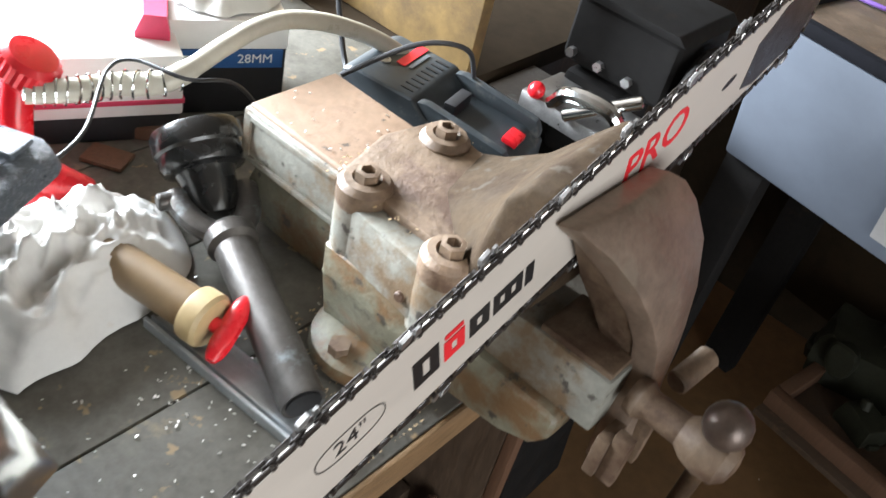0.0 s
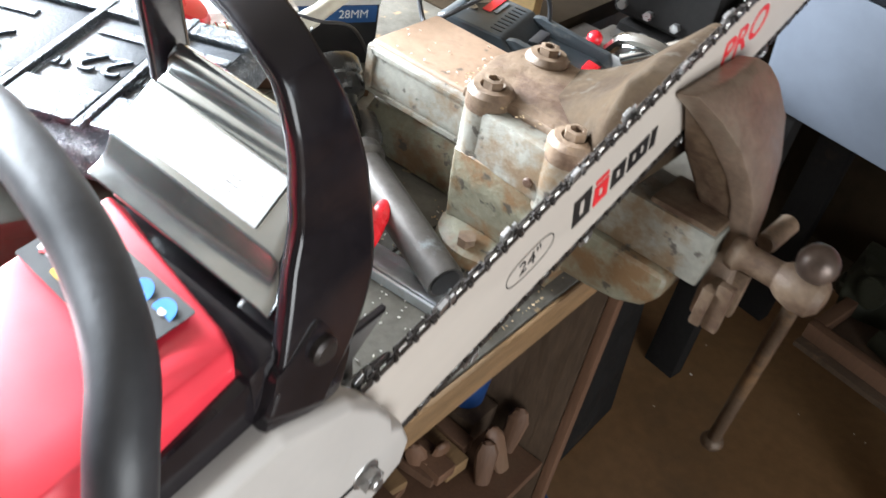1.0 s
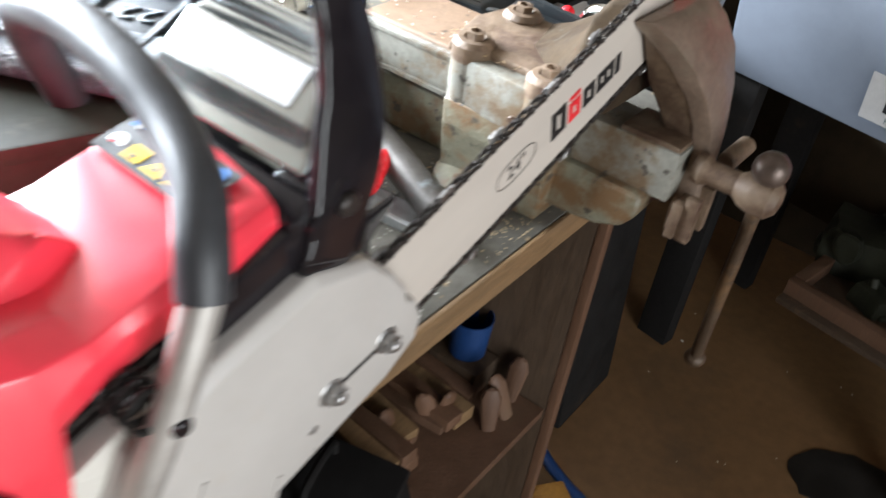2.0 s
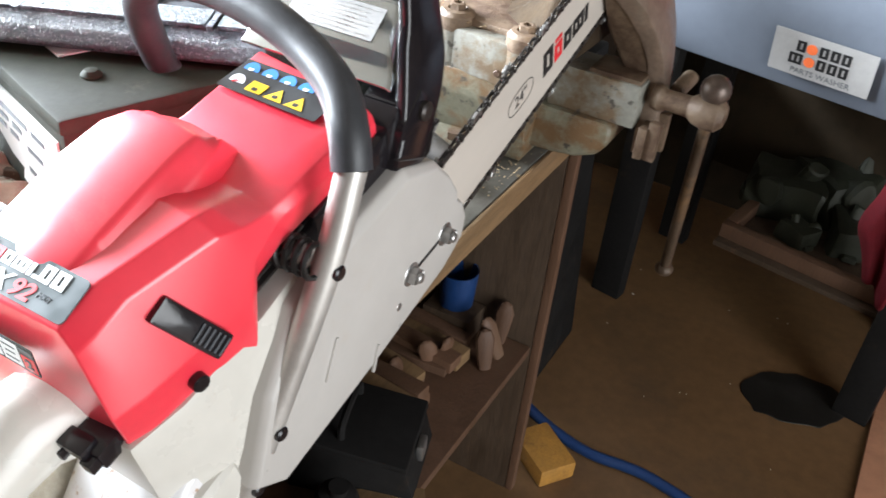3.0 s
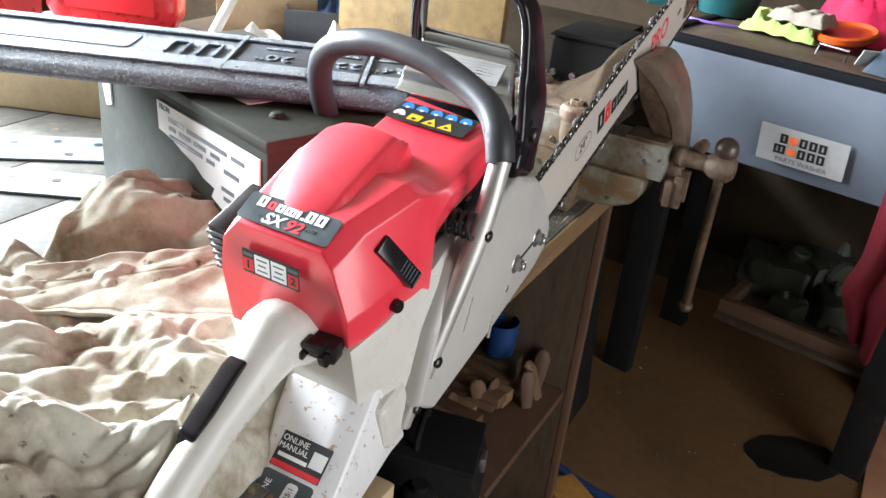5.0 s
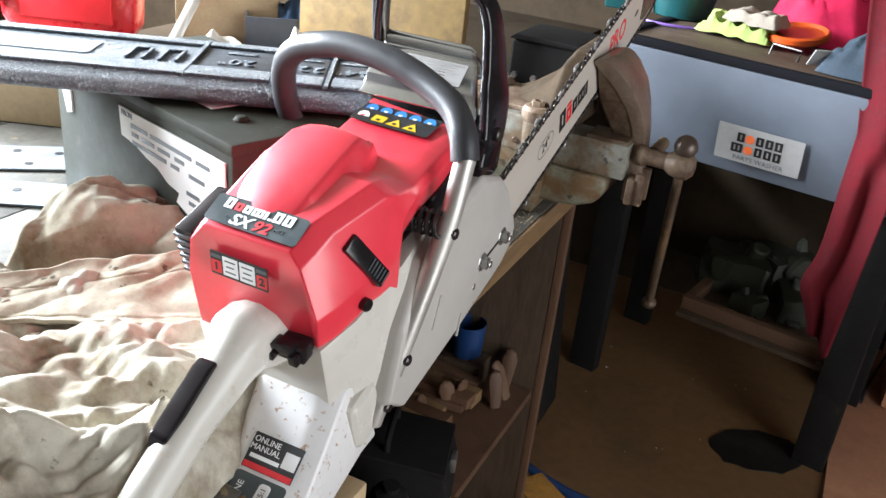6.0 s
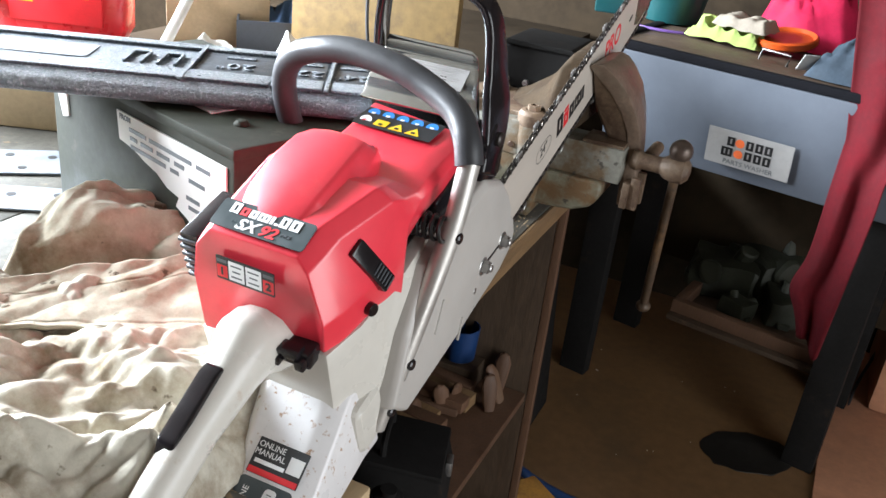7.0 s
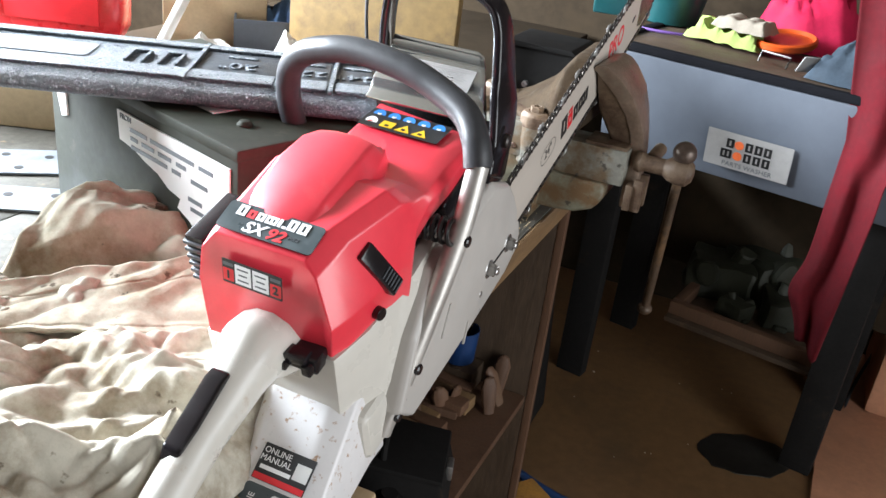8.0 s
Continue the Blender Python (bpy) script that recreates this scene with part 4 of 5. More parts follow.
def bar_case():
    """Long plastic bar case lying across the box; x runs along it, y away from the bench front."""
    a = radians(27)
    m = Matrix((Vector((math.cos(a), math.sin(a), 0)), Vector((-math.sin(a), math.cos(a), 0)), Vector((0, 0, 1)))).transposed().to_4x4()
    m.translation = (-.348, -.24, 1.1475)
    c = thing("bar_case", m, "long black textured plastic chainsaw bar case", "bar case")
    H, T = .106, .030
    loops = []
    for x in (-.72, -.70, .14, .155):
        w = H - (.008 if x in (-.72, .155) else 0)
        t = T - (.005 if x in (-.72, .155) else 0)
        loops.append([(x, -w + .006, .002), (x, -w, .008), (x, -w + .006, t - .007), (x, -w + .022, t), (x, w - .022, t), (x, w - .006, t - .007), (x, w, .008), (x, w - .006, .002)])
    bm = loft(loops)
    bevel(bm, .003, 2, 20)
    part("shell", bm, CASE, c, "grained black plastic shell")
    part("edge_band", span(-.70, .145, .062, .084, T, T + .005, .002), CASE, c)
    for x0, x1 in ((-.70, .020), (.030, .087), (.098, .145)):
        part("edge_band", span(x0, x1, -.086, -.046, T, T + .005, .002), CASE, c)
    for x0, x1 in ((-.085, .018), (.032, .085), (.100, .142)):
        part("field", span(x0, x1, -.044, .058, T + .0002, T + .0012, .0004), CASE_SMOOTH, c, "smooth sunk label field")
    for x in (-.089, .025, .0925):
        part("rib", span(x - .003, x + .003, -.092, .086, T + .0004, T + .0058, .001), CASE, c)
    for x in (-.112, -.155):
        for d in (-.022, .0):
            part("rib", span(x + d, x + d + .004, -.03, .024, T + .0002, T + .0045, .001), CASE, c)
        part("rib", span(x - .0175, x - .0005, .020, .024, T + .0002, T + .0045, .001), CASE, c)
    part("name_plate", plate(.24, .066, .001, .01, pose(-.345, .008, T + .0002)), CARD_GREY, c, "blank pale grey name plate")
    for txt, x in (('20"', -.034), ('22"', .058), ('24"', .121)):
        letters("lettering", txt, .038, pose(x, -.008, T + .0015, 0, 0, 180), CASE, c, thick=.0018)
        part("text_bar", span(x - .02, x + .02, .032, .042, T + .001, T + .003, .001), CASE, c)


bar_case()


# ---- on the bench, beside the vise ----
PLASTIC_TAN = material("tan_translucent_plastic", (0.20, 0.135, 0.075), 0.35, var=0.12, scale=25, bump=0.05, dirt=(0.2, 0.12, 0.06), dirt_at=(0.6, 0.8), dirt_scale=20)
CREAM = material("cream_plastic", (0.42, 0.31, 0.16), 0.45, var=0.12, scale=25, bump=0.08, dirt=(0.3, 0.2, 0.1), dirt_at=(0.6, 0.8), dirt_scale=25)
RED_PLAIN = material("red_moulded_plastic", (0.62, 0.014, 0.022), 0.3, var=0.1, scale=25, bump=0.03)
GUN_METAL = material("grey_forged_steel", (0.11, 0.102, 0.095), 0.4, 0.6, var=0.25, scale=25, bump=0.25, dirt=(0.30, 0.34, 0.36), dirt_at=(0.6, 0.75), dirt_scale=16)
GREASE_BLACK = material("greasy_black_steel", (0.012, 0.012, 0.012), 0.24, coat=0.4, var=0.4, scale=30, bump=0.15)
ALLOY = material("dull_aluminium", (0.50, 0.53, 0.55), 0.4, 0.75, var=0.15, scale=25, bump=0.08, dirt=(0.3, 0.26, 0.22), dirt_at=(0.6, 0.8), dirt_scale=25)
TOOL_GREY = material("slate_grey_plastic", (0.030, 0.037, 0.042), 0.42, var=0.2, scale=25, bump=0.1, dirt=(0.16, 0.15, 0.13), dirt_at=(0.6, 0.8), dirt_scale=25)
HOSE_WHITE = material("milky_hose", (0.47, 0.44, 0.36), 0.35, var=0.1, scale=20, bump=0.05, dirt=(0.42, 0.34, 0.22), dirt_at=(0.58, 0.8), dirt_scale=18)
CARD_WHITE = material("white_card", (0.74, 0.73, 0.71), 0.55, var=0.05, scale=8, bump=0.03, dirt=(0.5, 0.42, 0.33), dirt_at=(0.66, 0.85), dirt_scale=12)
CARD_PINK = material("crimson_card", (0.55, 0.04, 0.10), 0.5, var=0.15, scale=12, bump=0.05)
CARD_BLUE = material("blue_card", (0.02, 0.09, 0.26), 0.45, var=0.15, scale=20, bump=0.03)
CARD_BLACK = material("black_card", (0.014, 0.014, 0.016), 0.5, var=0.3, scale=20, bump=0.05)
BOARD = material("yellow_brown_board", (0.20, 0.125, 0.042), 0.7, var=0.35, scale=6, bump=0.25, dirt=(0.08, 0.05, 0.025), dirt_at=(0.5, 0.68), dirt_scale=5)
TEAL = material("teal_plastic", (0.006, 0.056, 0.060), 0.4, var=0.15, scale=15, bump=0.05)
LIME = material("lime_egg_board", (0.34, 0.44, 0.13), 0.85, var=0.15, scale=30, bump=0.35, spec=0.2)
LILAC = material("grey_lilac_board", (0.36, 0.31, 0.25), 0.85, var=0.15, scale=30, bump=0.35, spec=0.2)
PINK_CLOTH = material("magenta_cloth", (0.46, 0.012, 0.055), 0.7, var=0.2, scale=14, bump=0.15, spec=0.2)
ORANGE = material("orange_plastic", (0.62, 0.085, 0.012), 0.38, var=0.1, scale=14, bump=0.04)
DENIM = material("slate_cloth", (0.045, 0.062, 0.082), 0.8, var=0.25, scale=20, bump=0.25, spec=0.2)
PURPLE = material("purple_cord", (0.16, 0.08, 0.30), 0.5, var=0.15, scale=20, bump=0.05)
BIN = material("dark_grey_bin", (0.045, 0.05, 0.06), 0.45, var=0.2, scale=15, bump=0.08)
BLUE_RAG = material("blue_rag", (0.07, 0.13, 0.24), 0.85, var=0.25, scale=18, bump=0.25, spec=0.2)
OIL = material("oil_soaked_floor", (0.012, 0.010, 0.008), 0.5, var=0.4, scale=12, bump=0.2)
SPONGE = material("ochre_wood_offcut", (0.42, 0.20, 0.035), 0.7, var=0.3, scale=25, bump=0.35, dirt=(0.2, 0.08, 0.02), dirt_at=(0.55, 0.7), dirt_scale=18)
OLIVE_DARK = material("greenish_grimy_metal", (0.026, 0.027, 0.016), 0.6, 0.2, var=0.4, scale=18, bump=0.3)
CHIP = material("bright_swarf", (0.70, 0.68, 0.63), 0.35, 0.35, var=0.2, scale=60, bump=0.0)
SAWDUST = material("sawdust", (0.48, 0.36, 0.22), 0.85, var=0.3, scale=60, bump=0.1, spec=0.2)
# warm tone of the block, also used to paint light on the floor
SALMON_LIT = material("salmon_lit_floor_and_block", (0.50, 0.24, 0.14), 0.6, var=0.2, scale=8, bump=0.15, dirt=(0.3, 0.13, 0.07), dirt_at=(0.55, 0.75), dirt_scale=6)


def solo(name, bm, mat, label, category, group="", kind="", sharp=32.0):
    return tagged(part(name, bm, mat, None, "", sharp), label, category, group, kind)


def joint_shaft():
    t = thing("joint_shaft", pose(0, 0, 0), "grey steel universal joint shaft with a greasy black cup", "drive shaft")
    a, b = Vector((-.130, .052, BENCH + .0225)), Vector((-.325, .122, BENCH + .045))
    d = (b - a).normalized()
    q = Matrix.Translation(a) @ d.to_track_quat("Z", "Y").to_matrix().to_4x4()
    ln = (b - a).length
    part("tube", lathe([(.017, .002), (.0205, 0), (.0215, .004), (.0215, ln - .02), (.0265, ln - .014), (.0265, ln), (.022, ln + .006)], 24, q), GUN_METAL, t, "scuffed grey steel tube")
    part("tube_bore", lathe([(.0165, -.0008), (.0165, .0018)], 20, q), INK, t)
    side = d.cross(Vector((0, 0, 1))).normalized()
    up = side.cross(d)
    root = b + d * .004
    for s in (-1, 1):
        arm = [root + side * s * .010, root + side * s * .026 + d * .018, root + side * s * .034 + d * .042, root + side * s * .034 + d * .062]
        part("yoke_arm", sweep(curve_points(arm, 5), .0135, 12, .8), GUN_METAL, t)
    part("yoke_ring", sweep([root + d * .004 + side * math.cos(k * .3307) * .036 + up * math.sin(k * .3307) * .0 + d * (.03 - .03 * abs(math.sin(k * .3307))) for k in range(20)], .009, 10), GUN_METAL, t)
    pivot = root + d * .055
    part("cross_pin", cyl(.0095, pivot - side * .056, pivot + side * .048, 14, .002), GUN_METAL, t)
    # cup, tilted up
    cd = (Vector((-.446, .153, 1.0)) - Vector((-.373, .129, .965))).normalized()
    cd = (cd + Vector((0, 0, .25))).normalized()
    qc = Matrix.Translation(pivot - cd * .004) @ cd.to_track_quat("Z", "Y").to_matrix().to_4x4()
    part("inner_yoke", lathe([(.012, -.024), (.022, -.018), (.027, -.004), (.029, .020), (.034, .034)], 20, qc), GREASE_BLACK, t, "greasy black inner yoke")
    part("bearing_cap", lathe([(.0145, 0), (.0145, .012), (.0125, .014), (.0105, .011), (.004, .010)], 18, qc @ Matrix.Translation((0, -.021, .006)) @ pose(0, 0, 0, 90, 0, 0)), GREASE_BLACK, t, "round bearing cap with a sunk face")
    part("cup", lathe([(.030, .028), (.042, .032), (.0450, .038), (.0450, .050), (.0475, .053), (.0480, .058), (.0480, .072), (.0455, .076), (.040, .0765), (.038, .060), (.010, .058)], 30, qc), GREASE_BLACK, t, "black ridged cup")


joint_shaft()


def grease_tube():
    t = thing("grease_tube", pose(0, 0, 0), "tan plastic grease tube with a red T-handle", "grease tube")
    a, b = Vector((-.405, .010, BENCH + .040)), Vector((-.250, .040, BENCH + .036))
    q = Matrix.Translation(a) @ (b - a).to_track_quat("Z", "Y").to_matrix().to_4x4()
    ln = (b - a).length
    part("barrel", lathe([(.004, -.012), (.006, .0), (.0105, .02), (.0205, .034), (.0212, ln - .012)], 22, q), PLASTIC_TAN, t)
    part("collar", lathe([(.0265, ln - .016), (.0275, ln - .012), (.0275, ln + .002), (.0245, ln + .006), (.015, ln + .007)], 24, q), CREAM, t, "cream screw collar")
    d = (b - a).normalized()
    c = b + d * .022
    part("plunger_rod", cyl(.0075, b, c + d * .008, 12, .001), RED_PLAIN, t)
    p0, p1 = c + Vector((-.014, .034, .012)), c + Vector((.013, -.027, -.009))
    part("handle", sweep(curve_points([p0, p0.lerp(p1, .5), p1], 6), [.005, .0085, .0100, .0108, .011, .011, .011, .011, .011, .0108, .0100, .0085, .005], 12, .8), RED_PLAIN, t, "bright red T-handle")


grease_tube()


def channel():
    t = thing("metal_channel", pose(-.212, .036, BENCH + .0005, 0, 0, 4), "dull aluminium channel strip on the bench", "channel")
    bm = prism([(-.020, 0), (.020, 0), (.020, .012), (.016, .012), (.016, .003), (-.008, .003), (-.008, .009), (-.011, .009), (-.011, .003), (-.016, .003), (-.016, .012), (-.020, .012)], "x", -.095, .095, .0006, 1)
    part("strip", bm, ALLOY, t)


channel()


def crumple(name, poly, h, mat, label, category, n=46, seed=3.0, z0=BENCH, scale=24.0):
    """A crumpled soft heap inside a rough outline."""
    cx = sum(p[0] for p in poly) / len(poly)
    cy = sum(p[1] for p in poly) / len(poly)
    ring = curve_points([(*p, 0) for p in poly] + [(*poly[0], 0)], 8)[:-1]
    loops = []
    rows = n // 2
    for j in range(rows + 1):
        f = j / rows
        lp = []
        for p in ring:
            r = f
            x, y = cx + (p.x - cx) * r, cy + (p.y - cy) * r
            v = noise.noise(Vector((x * scale, y * scale, seed)))
            w = noise.noise(Vector((x * scale * 2.3, y * scale * 2.3, seed + 9)))
            ridge = 1 - abs(v) * 2.2
            u3 = 1 - 2.2 * abs(noise.noise(Vector((x * scale * 4.7 + v, y * scale * 4.7 - w, seed + 4))))
            w = 1 - 2.4 * abs(w)
            z = h * (1 - f ** 2.6) * (.50 + .36 * ridge + .15 * w + .05 * u3) + .002
            push = wob((x, y, 0), scale * .8, .012 * f, seed)
            lp.append((x + push.x, y + push.y, z0 + max(.0015, z)))
        loops.append(lp)
    bm = loft(loops, caps=False)
    bmesh.ops.remove_doubles(bm, verts=bm.verts, dist=1e-5)
    return solo(name, bm, mat, label, category, sharp=180.0)


crumple("tissue", [(-.30, -.115), (-.312, -.035), (-.335, .072), (-.41, .118), (-.485, .095), (-.50, .0), (-.47, -.10), (-.38, -.15)], .078, TISSUE, "crumpled white oil-stained tissue on the bench", "tissue", n=110, scale=23)


def pump():
    t = thing("hand_pump", pose(0, 0, 0), "red plastic transfer pump with a ribbed cap", "hand pump")
    bm = bmesh.new()
    n = 48
    bm = loft([[((r + (.0018 if k % 2 else 0) * g) * math.cos(6.28318 * k / n), (r + (.0018 if k % 2 else 0) * g) * math.sin(6.28318 * k / n), z) for k in range(n)] for r, z, g in ((.026, 0, 1), (.029, .003, 1), (.029, .022, 1), (.024, .028, 0), (.010, .030, 0))])
    bm.transform(pose(-.548, .040, 1.035, -18, 22, 0))
    part("cap", bm, RED_PLAIN, t, "ribbed red cap")
    part("body", sweep(curve_points([(-.545, .035, 1.04), (-.54, .025, 1.0), (-.53, .018, .96), (-.515, .018, .93), (-.50, .022, .915)], 6), .0165, 14), RED_PLAIN, t)
    part("spout", sweep(curve_points([(-.528, .018, .945), (-.505, .035, .935), (-.485, .055, .925), (-.475, .07, .920)], 5), [.021, .021, .021, .02, .02, .02, .02, .019, .019, .018, .018, .017, .016, .015, .011, .005], 14), RED_PLAIN, t)
    return t


pump()


def spring_hose():
    t = thing("suction_hose", pose(0, 0, 0), "milky plastic hose with a wire spring at one end", "hose")
    pts = curve_points([(-.528, .030, 1.028), (-.509, .063, 1.03), (-.498, .106, 1.03), (-.466, .149, 1.04), (-.46, .214, 1.066), (-.459, .257, 1.078), (-.453, .299, 1.08), (-.437, .354, 1.068), (-.411, .418, 1.038), (-.38, .47, .99), (-.36, .50, .93), (-.35, .53, .92)], 7)
    part("tube", sweep(pts, [.0122 if i < 24 else .0105 for i in range(len(pts))], 14), HOSE_WHITE, t)
    coil = []
    for k in range(150):
        f = k / 149 * 22
        i = int(f)
        p, d = pts[i].lerp(pts[i + 1], f - i), (pts[i + 1] - pts[i]).normalized()
        sd = d.cross(Vector((0, 0, 1))).normalized()
        a = k / 149 * 6.28318 * 13
        coil.append(p + (sd * math.cos(a) + sd.cross(d) * math.sin(a)) * .0142)
    part("spring", sweep(coil, .0013, 5), CHROME, t, "bright wire spring")


spring_hose()
solo("cable", sweep(curve_points([(-.369, -.076, 1.06), (-.387, -.029, 1.05), (-.43, .034, 1.04), (-.495, .098, 1.05), (-.486, .124, 1.06), (-.433, .146, 1.06), (-.439, .215, 1.03), (-.45, .28, .95), (-.46, .33, .905)], 7), .0022, 8), CARD_BLACK, "thin black looping electric cable", "cable")
solo("cable", sweep(curve_points([(-.62, .52, 1.5), (-.615, .52, 1.2), (-.60, .51, 1.05), (-.56, .50, .94), (-.50, .47, .906)], 6), .004, 8), RUBBER, "black cable hanging down behind the bench", "cable")
solo("cable", sweep(curve_points([(-.40, .33, 1.03), (-.36, .40, 1.07), (-.33, .45, 1.07), (-.32, .47, 1.04), (-.33, .50, .95), (-.34, .52, .905)], 6), .0032, 8), RUBBER, "black cord of a battery charger", "cable")


def charger():
    t = thing("battery_charger", axes((-.415, .345, BENCH + .001), (.86, .20, 0), (-.2, .86, 0)), "slate grey battery charger with a red button", "charger")
    part("body", prism([(0, 0), (0, .128), (.012, .134), (.095, .128), (.118, .108), (.205, .100), (.225, .085), (.228, 0)], "y", .0, .115, .006, 3), TOOL_GREY, t)
    for k in range(8):
        part("vent_slot", box(.016, .0036, .002, pose(.080, .016 + .0118 * k, .1292, 0, 4, 0)), INK, t)
    part("brand_patch", plate(.012, .058, .0008, .001, pose(.048, .082, .1320, 0, 4, 0)), RED_INK, t)
    part("text_bar", plate(.005, .044, .0008, 0, pose(.060, .078, .1312, 0, 4, 0)), GREY_INK, t)
    part("roundel", cyl(.0075, (.030, .046, .131), (.0302, .046, .1345), 18), STEEL, t)
    for y in (.004, .098):
        part("rail", prism([(.098, .10), (.100, .126), (.112, .128), (.215, .112), (.222, .098), (.222, .09)], "y", y, y + .013, .003), TOOL_GREY, t, "raised grey battery rail")
    part("contact_block", span(.120, .135, .035, .080, .100, .122, .002), CARD_BLACK, t)
    part("button", box(.020, .030, .008, pose(.205, .058, .1035, 0, 10, 0), .003), RED_PLAIN, t, "red release button")


charger()


def carton():
    t = thing("filter_carton", axes((-.60, .215, BENCH + .001), (.068, .134, 0), (-.134, .068, 0)), "black and blue carton with white top", "carton")
    part("body", span(0, .165, 0, .11, 0, .09, .002), CARD_BLACK, t)
    part("lid", span(-.001, .166, -.001, .111, .09, .128, .002), CARD_WHITE, t, "white carton lid")
    part("blue_strip", span(.006, .160, -.0035, -.0005, .066, .090), CARD_BLUE, t)
    letters("lettering", "28MM", .017, axes((.126, -.0037, .078), (1, 0, 0), (0, 0, 1)), WHITE_INK, t, thick=.0003)
    part("text_bar", plate(.03, .010, .0004, 0, axes((.04, -.0036, .078), (1, 0, 0), (0, 0, 1))), WHITE_INK, t)


carton()
crumple("paper_ball", [(-.62, .26), (-.56, .30), (-.56, .37), (-.62, .40), (-.68, .35)], .05, TISSUE, "crumpled white paper on a carton", "paper", n=24, seed=8.0, z0=1.030, scale=40)


def flat_box():
    t = thing("gift_box", axes((-.64, .0, BENCH + .001), (.10, .22, 0), (-.22, .10, 0)), "flat white card box with a thin pink band", "box")
    part("tray", span(0, .24, 0, .26, 0, .05, .003), CARD_BLACK, t, "dark base tray")
    part("pink_band", span(-.0045, .2445, -.0045, .2645, .050, .056, .001), CARD_PINK, t, "thin pink band")
    part("lid", span(-.003, .243, -.003, .263, .034, .112, .004), CARD_WHITE, t, "white lid")


flat_box()
solo("paper_bag", loft([[(-.60, .20, BENCH + .002), (-.585, .23, BENCH + .002), (-.64, .27, BENCH + .002), (-.66, .235, BENCH + .002)], [(-.595, .195, 1.02), (-.57, .225, 1.02), (-.645, .275, 1.02), (-.67, .24, 1.02)], [(-.585, .20, 1.045), (-.57, .22, 1.045), (-.64, .27, 1.035), (-.66, .25, 1.04)]]), CARD_PINK, "small crimson card bag", "bag")
solo("wood_strip", box(.26, .035, .018, pose(-.56, .20, BENCH + .010, 0, 0, 48), .003), WOOD_RED, "raw orange-brown wood strip on the bench", "wood strip")
solo("bark_piece", box(.05, .035, .006, pose(-.545, .125, BENCH + .004, 0, 0, 30), .002), WOOD_RED, "flat brown chip of wood", "wood chip")


def swarf():
    """Bright metal chips and sawdust strewn over the bench and the vise."""
    rng = random.Random(5)
    chips, dust = bmesh.new(), bmesh.new()
    vs = []
    def flake(bm, x, y, z, s):
        m = pose(x, y, z, rng.uniform(-25, 25), rng.uniform(-25, 25), rng.uniform(0, 360))
        pts = [m @ Vector((s * a, s * b * .5, 0)) for a, b in ((-1, -.6), (.8, -.8), (1.1, .7), (-.6, 1))]
        vv = [bm.verts.new(p) for p in pts] + [bm.verts.new(p + Vector((0, 0, .0008))) for p in pts]
        bm.faces.new(vv[4:8])
        for i in range(4):
            j = (i + 1) % 4
            bm.faces.new((vv[i], vv[j], vv[4 + j], vv[4 + i]))
    for _ in range(150):
        x, y = rng.gauss(-.19, .06), rng.gauss(.0, .07)
        if x < -.055:
            flake(chips, x, y, BENCH + .0012, rng.uniform(.0007, .0022))
    for _ in range(60):
        x, y = rng.uniform(-.235, -.06), rng.uniform(.14, .28)
        flake(chips, x, y, 1.0835, rng.uniform(.0008, .0026))
    for _ in range(18):
        flake(chips, rng.uniform(-.37, -.22), rng.uniform(.19, .29), 1.0545, rng.uniform(.001, .0022))
    for _ in range(320):
        x, y = rng.gauss(-.15, .05), rng.gauss(.115, .03)
        flake(dust, min(x, -.06), y, BENCH + .0012, rng.uniform(.0006, .0018))
    for _ in range(260):
        flake(dust, rng.uniform(-.23, -.06), rng.uniform(.135, .29), 1.0832, rng.uniform(.0006, .0020))
    for _ in range(12):
        flake(chips, rng.uniform(-.1, .5), rng.uniform(.6, 1.4), .001, rng.uniform(.002, .004))
    tagged(part("metal_chips", chips, CHIP, smooth=False), "bright metal chips strewn on bench, vise and floor", "metal chips", kind="stuff")
    tagged(part("sawdust", dust, SAWDUST, smooth=False), "pale sawdust caught round the vise", "sawdust", kind="stuff")


swarf()


# ---- behind the bench ----
solo("back_board", span(-.90, -.455, .66, .685, BENCH + .001, 1.75, .003), BOARD, "stained yellow-brown board behind the bench", "board")


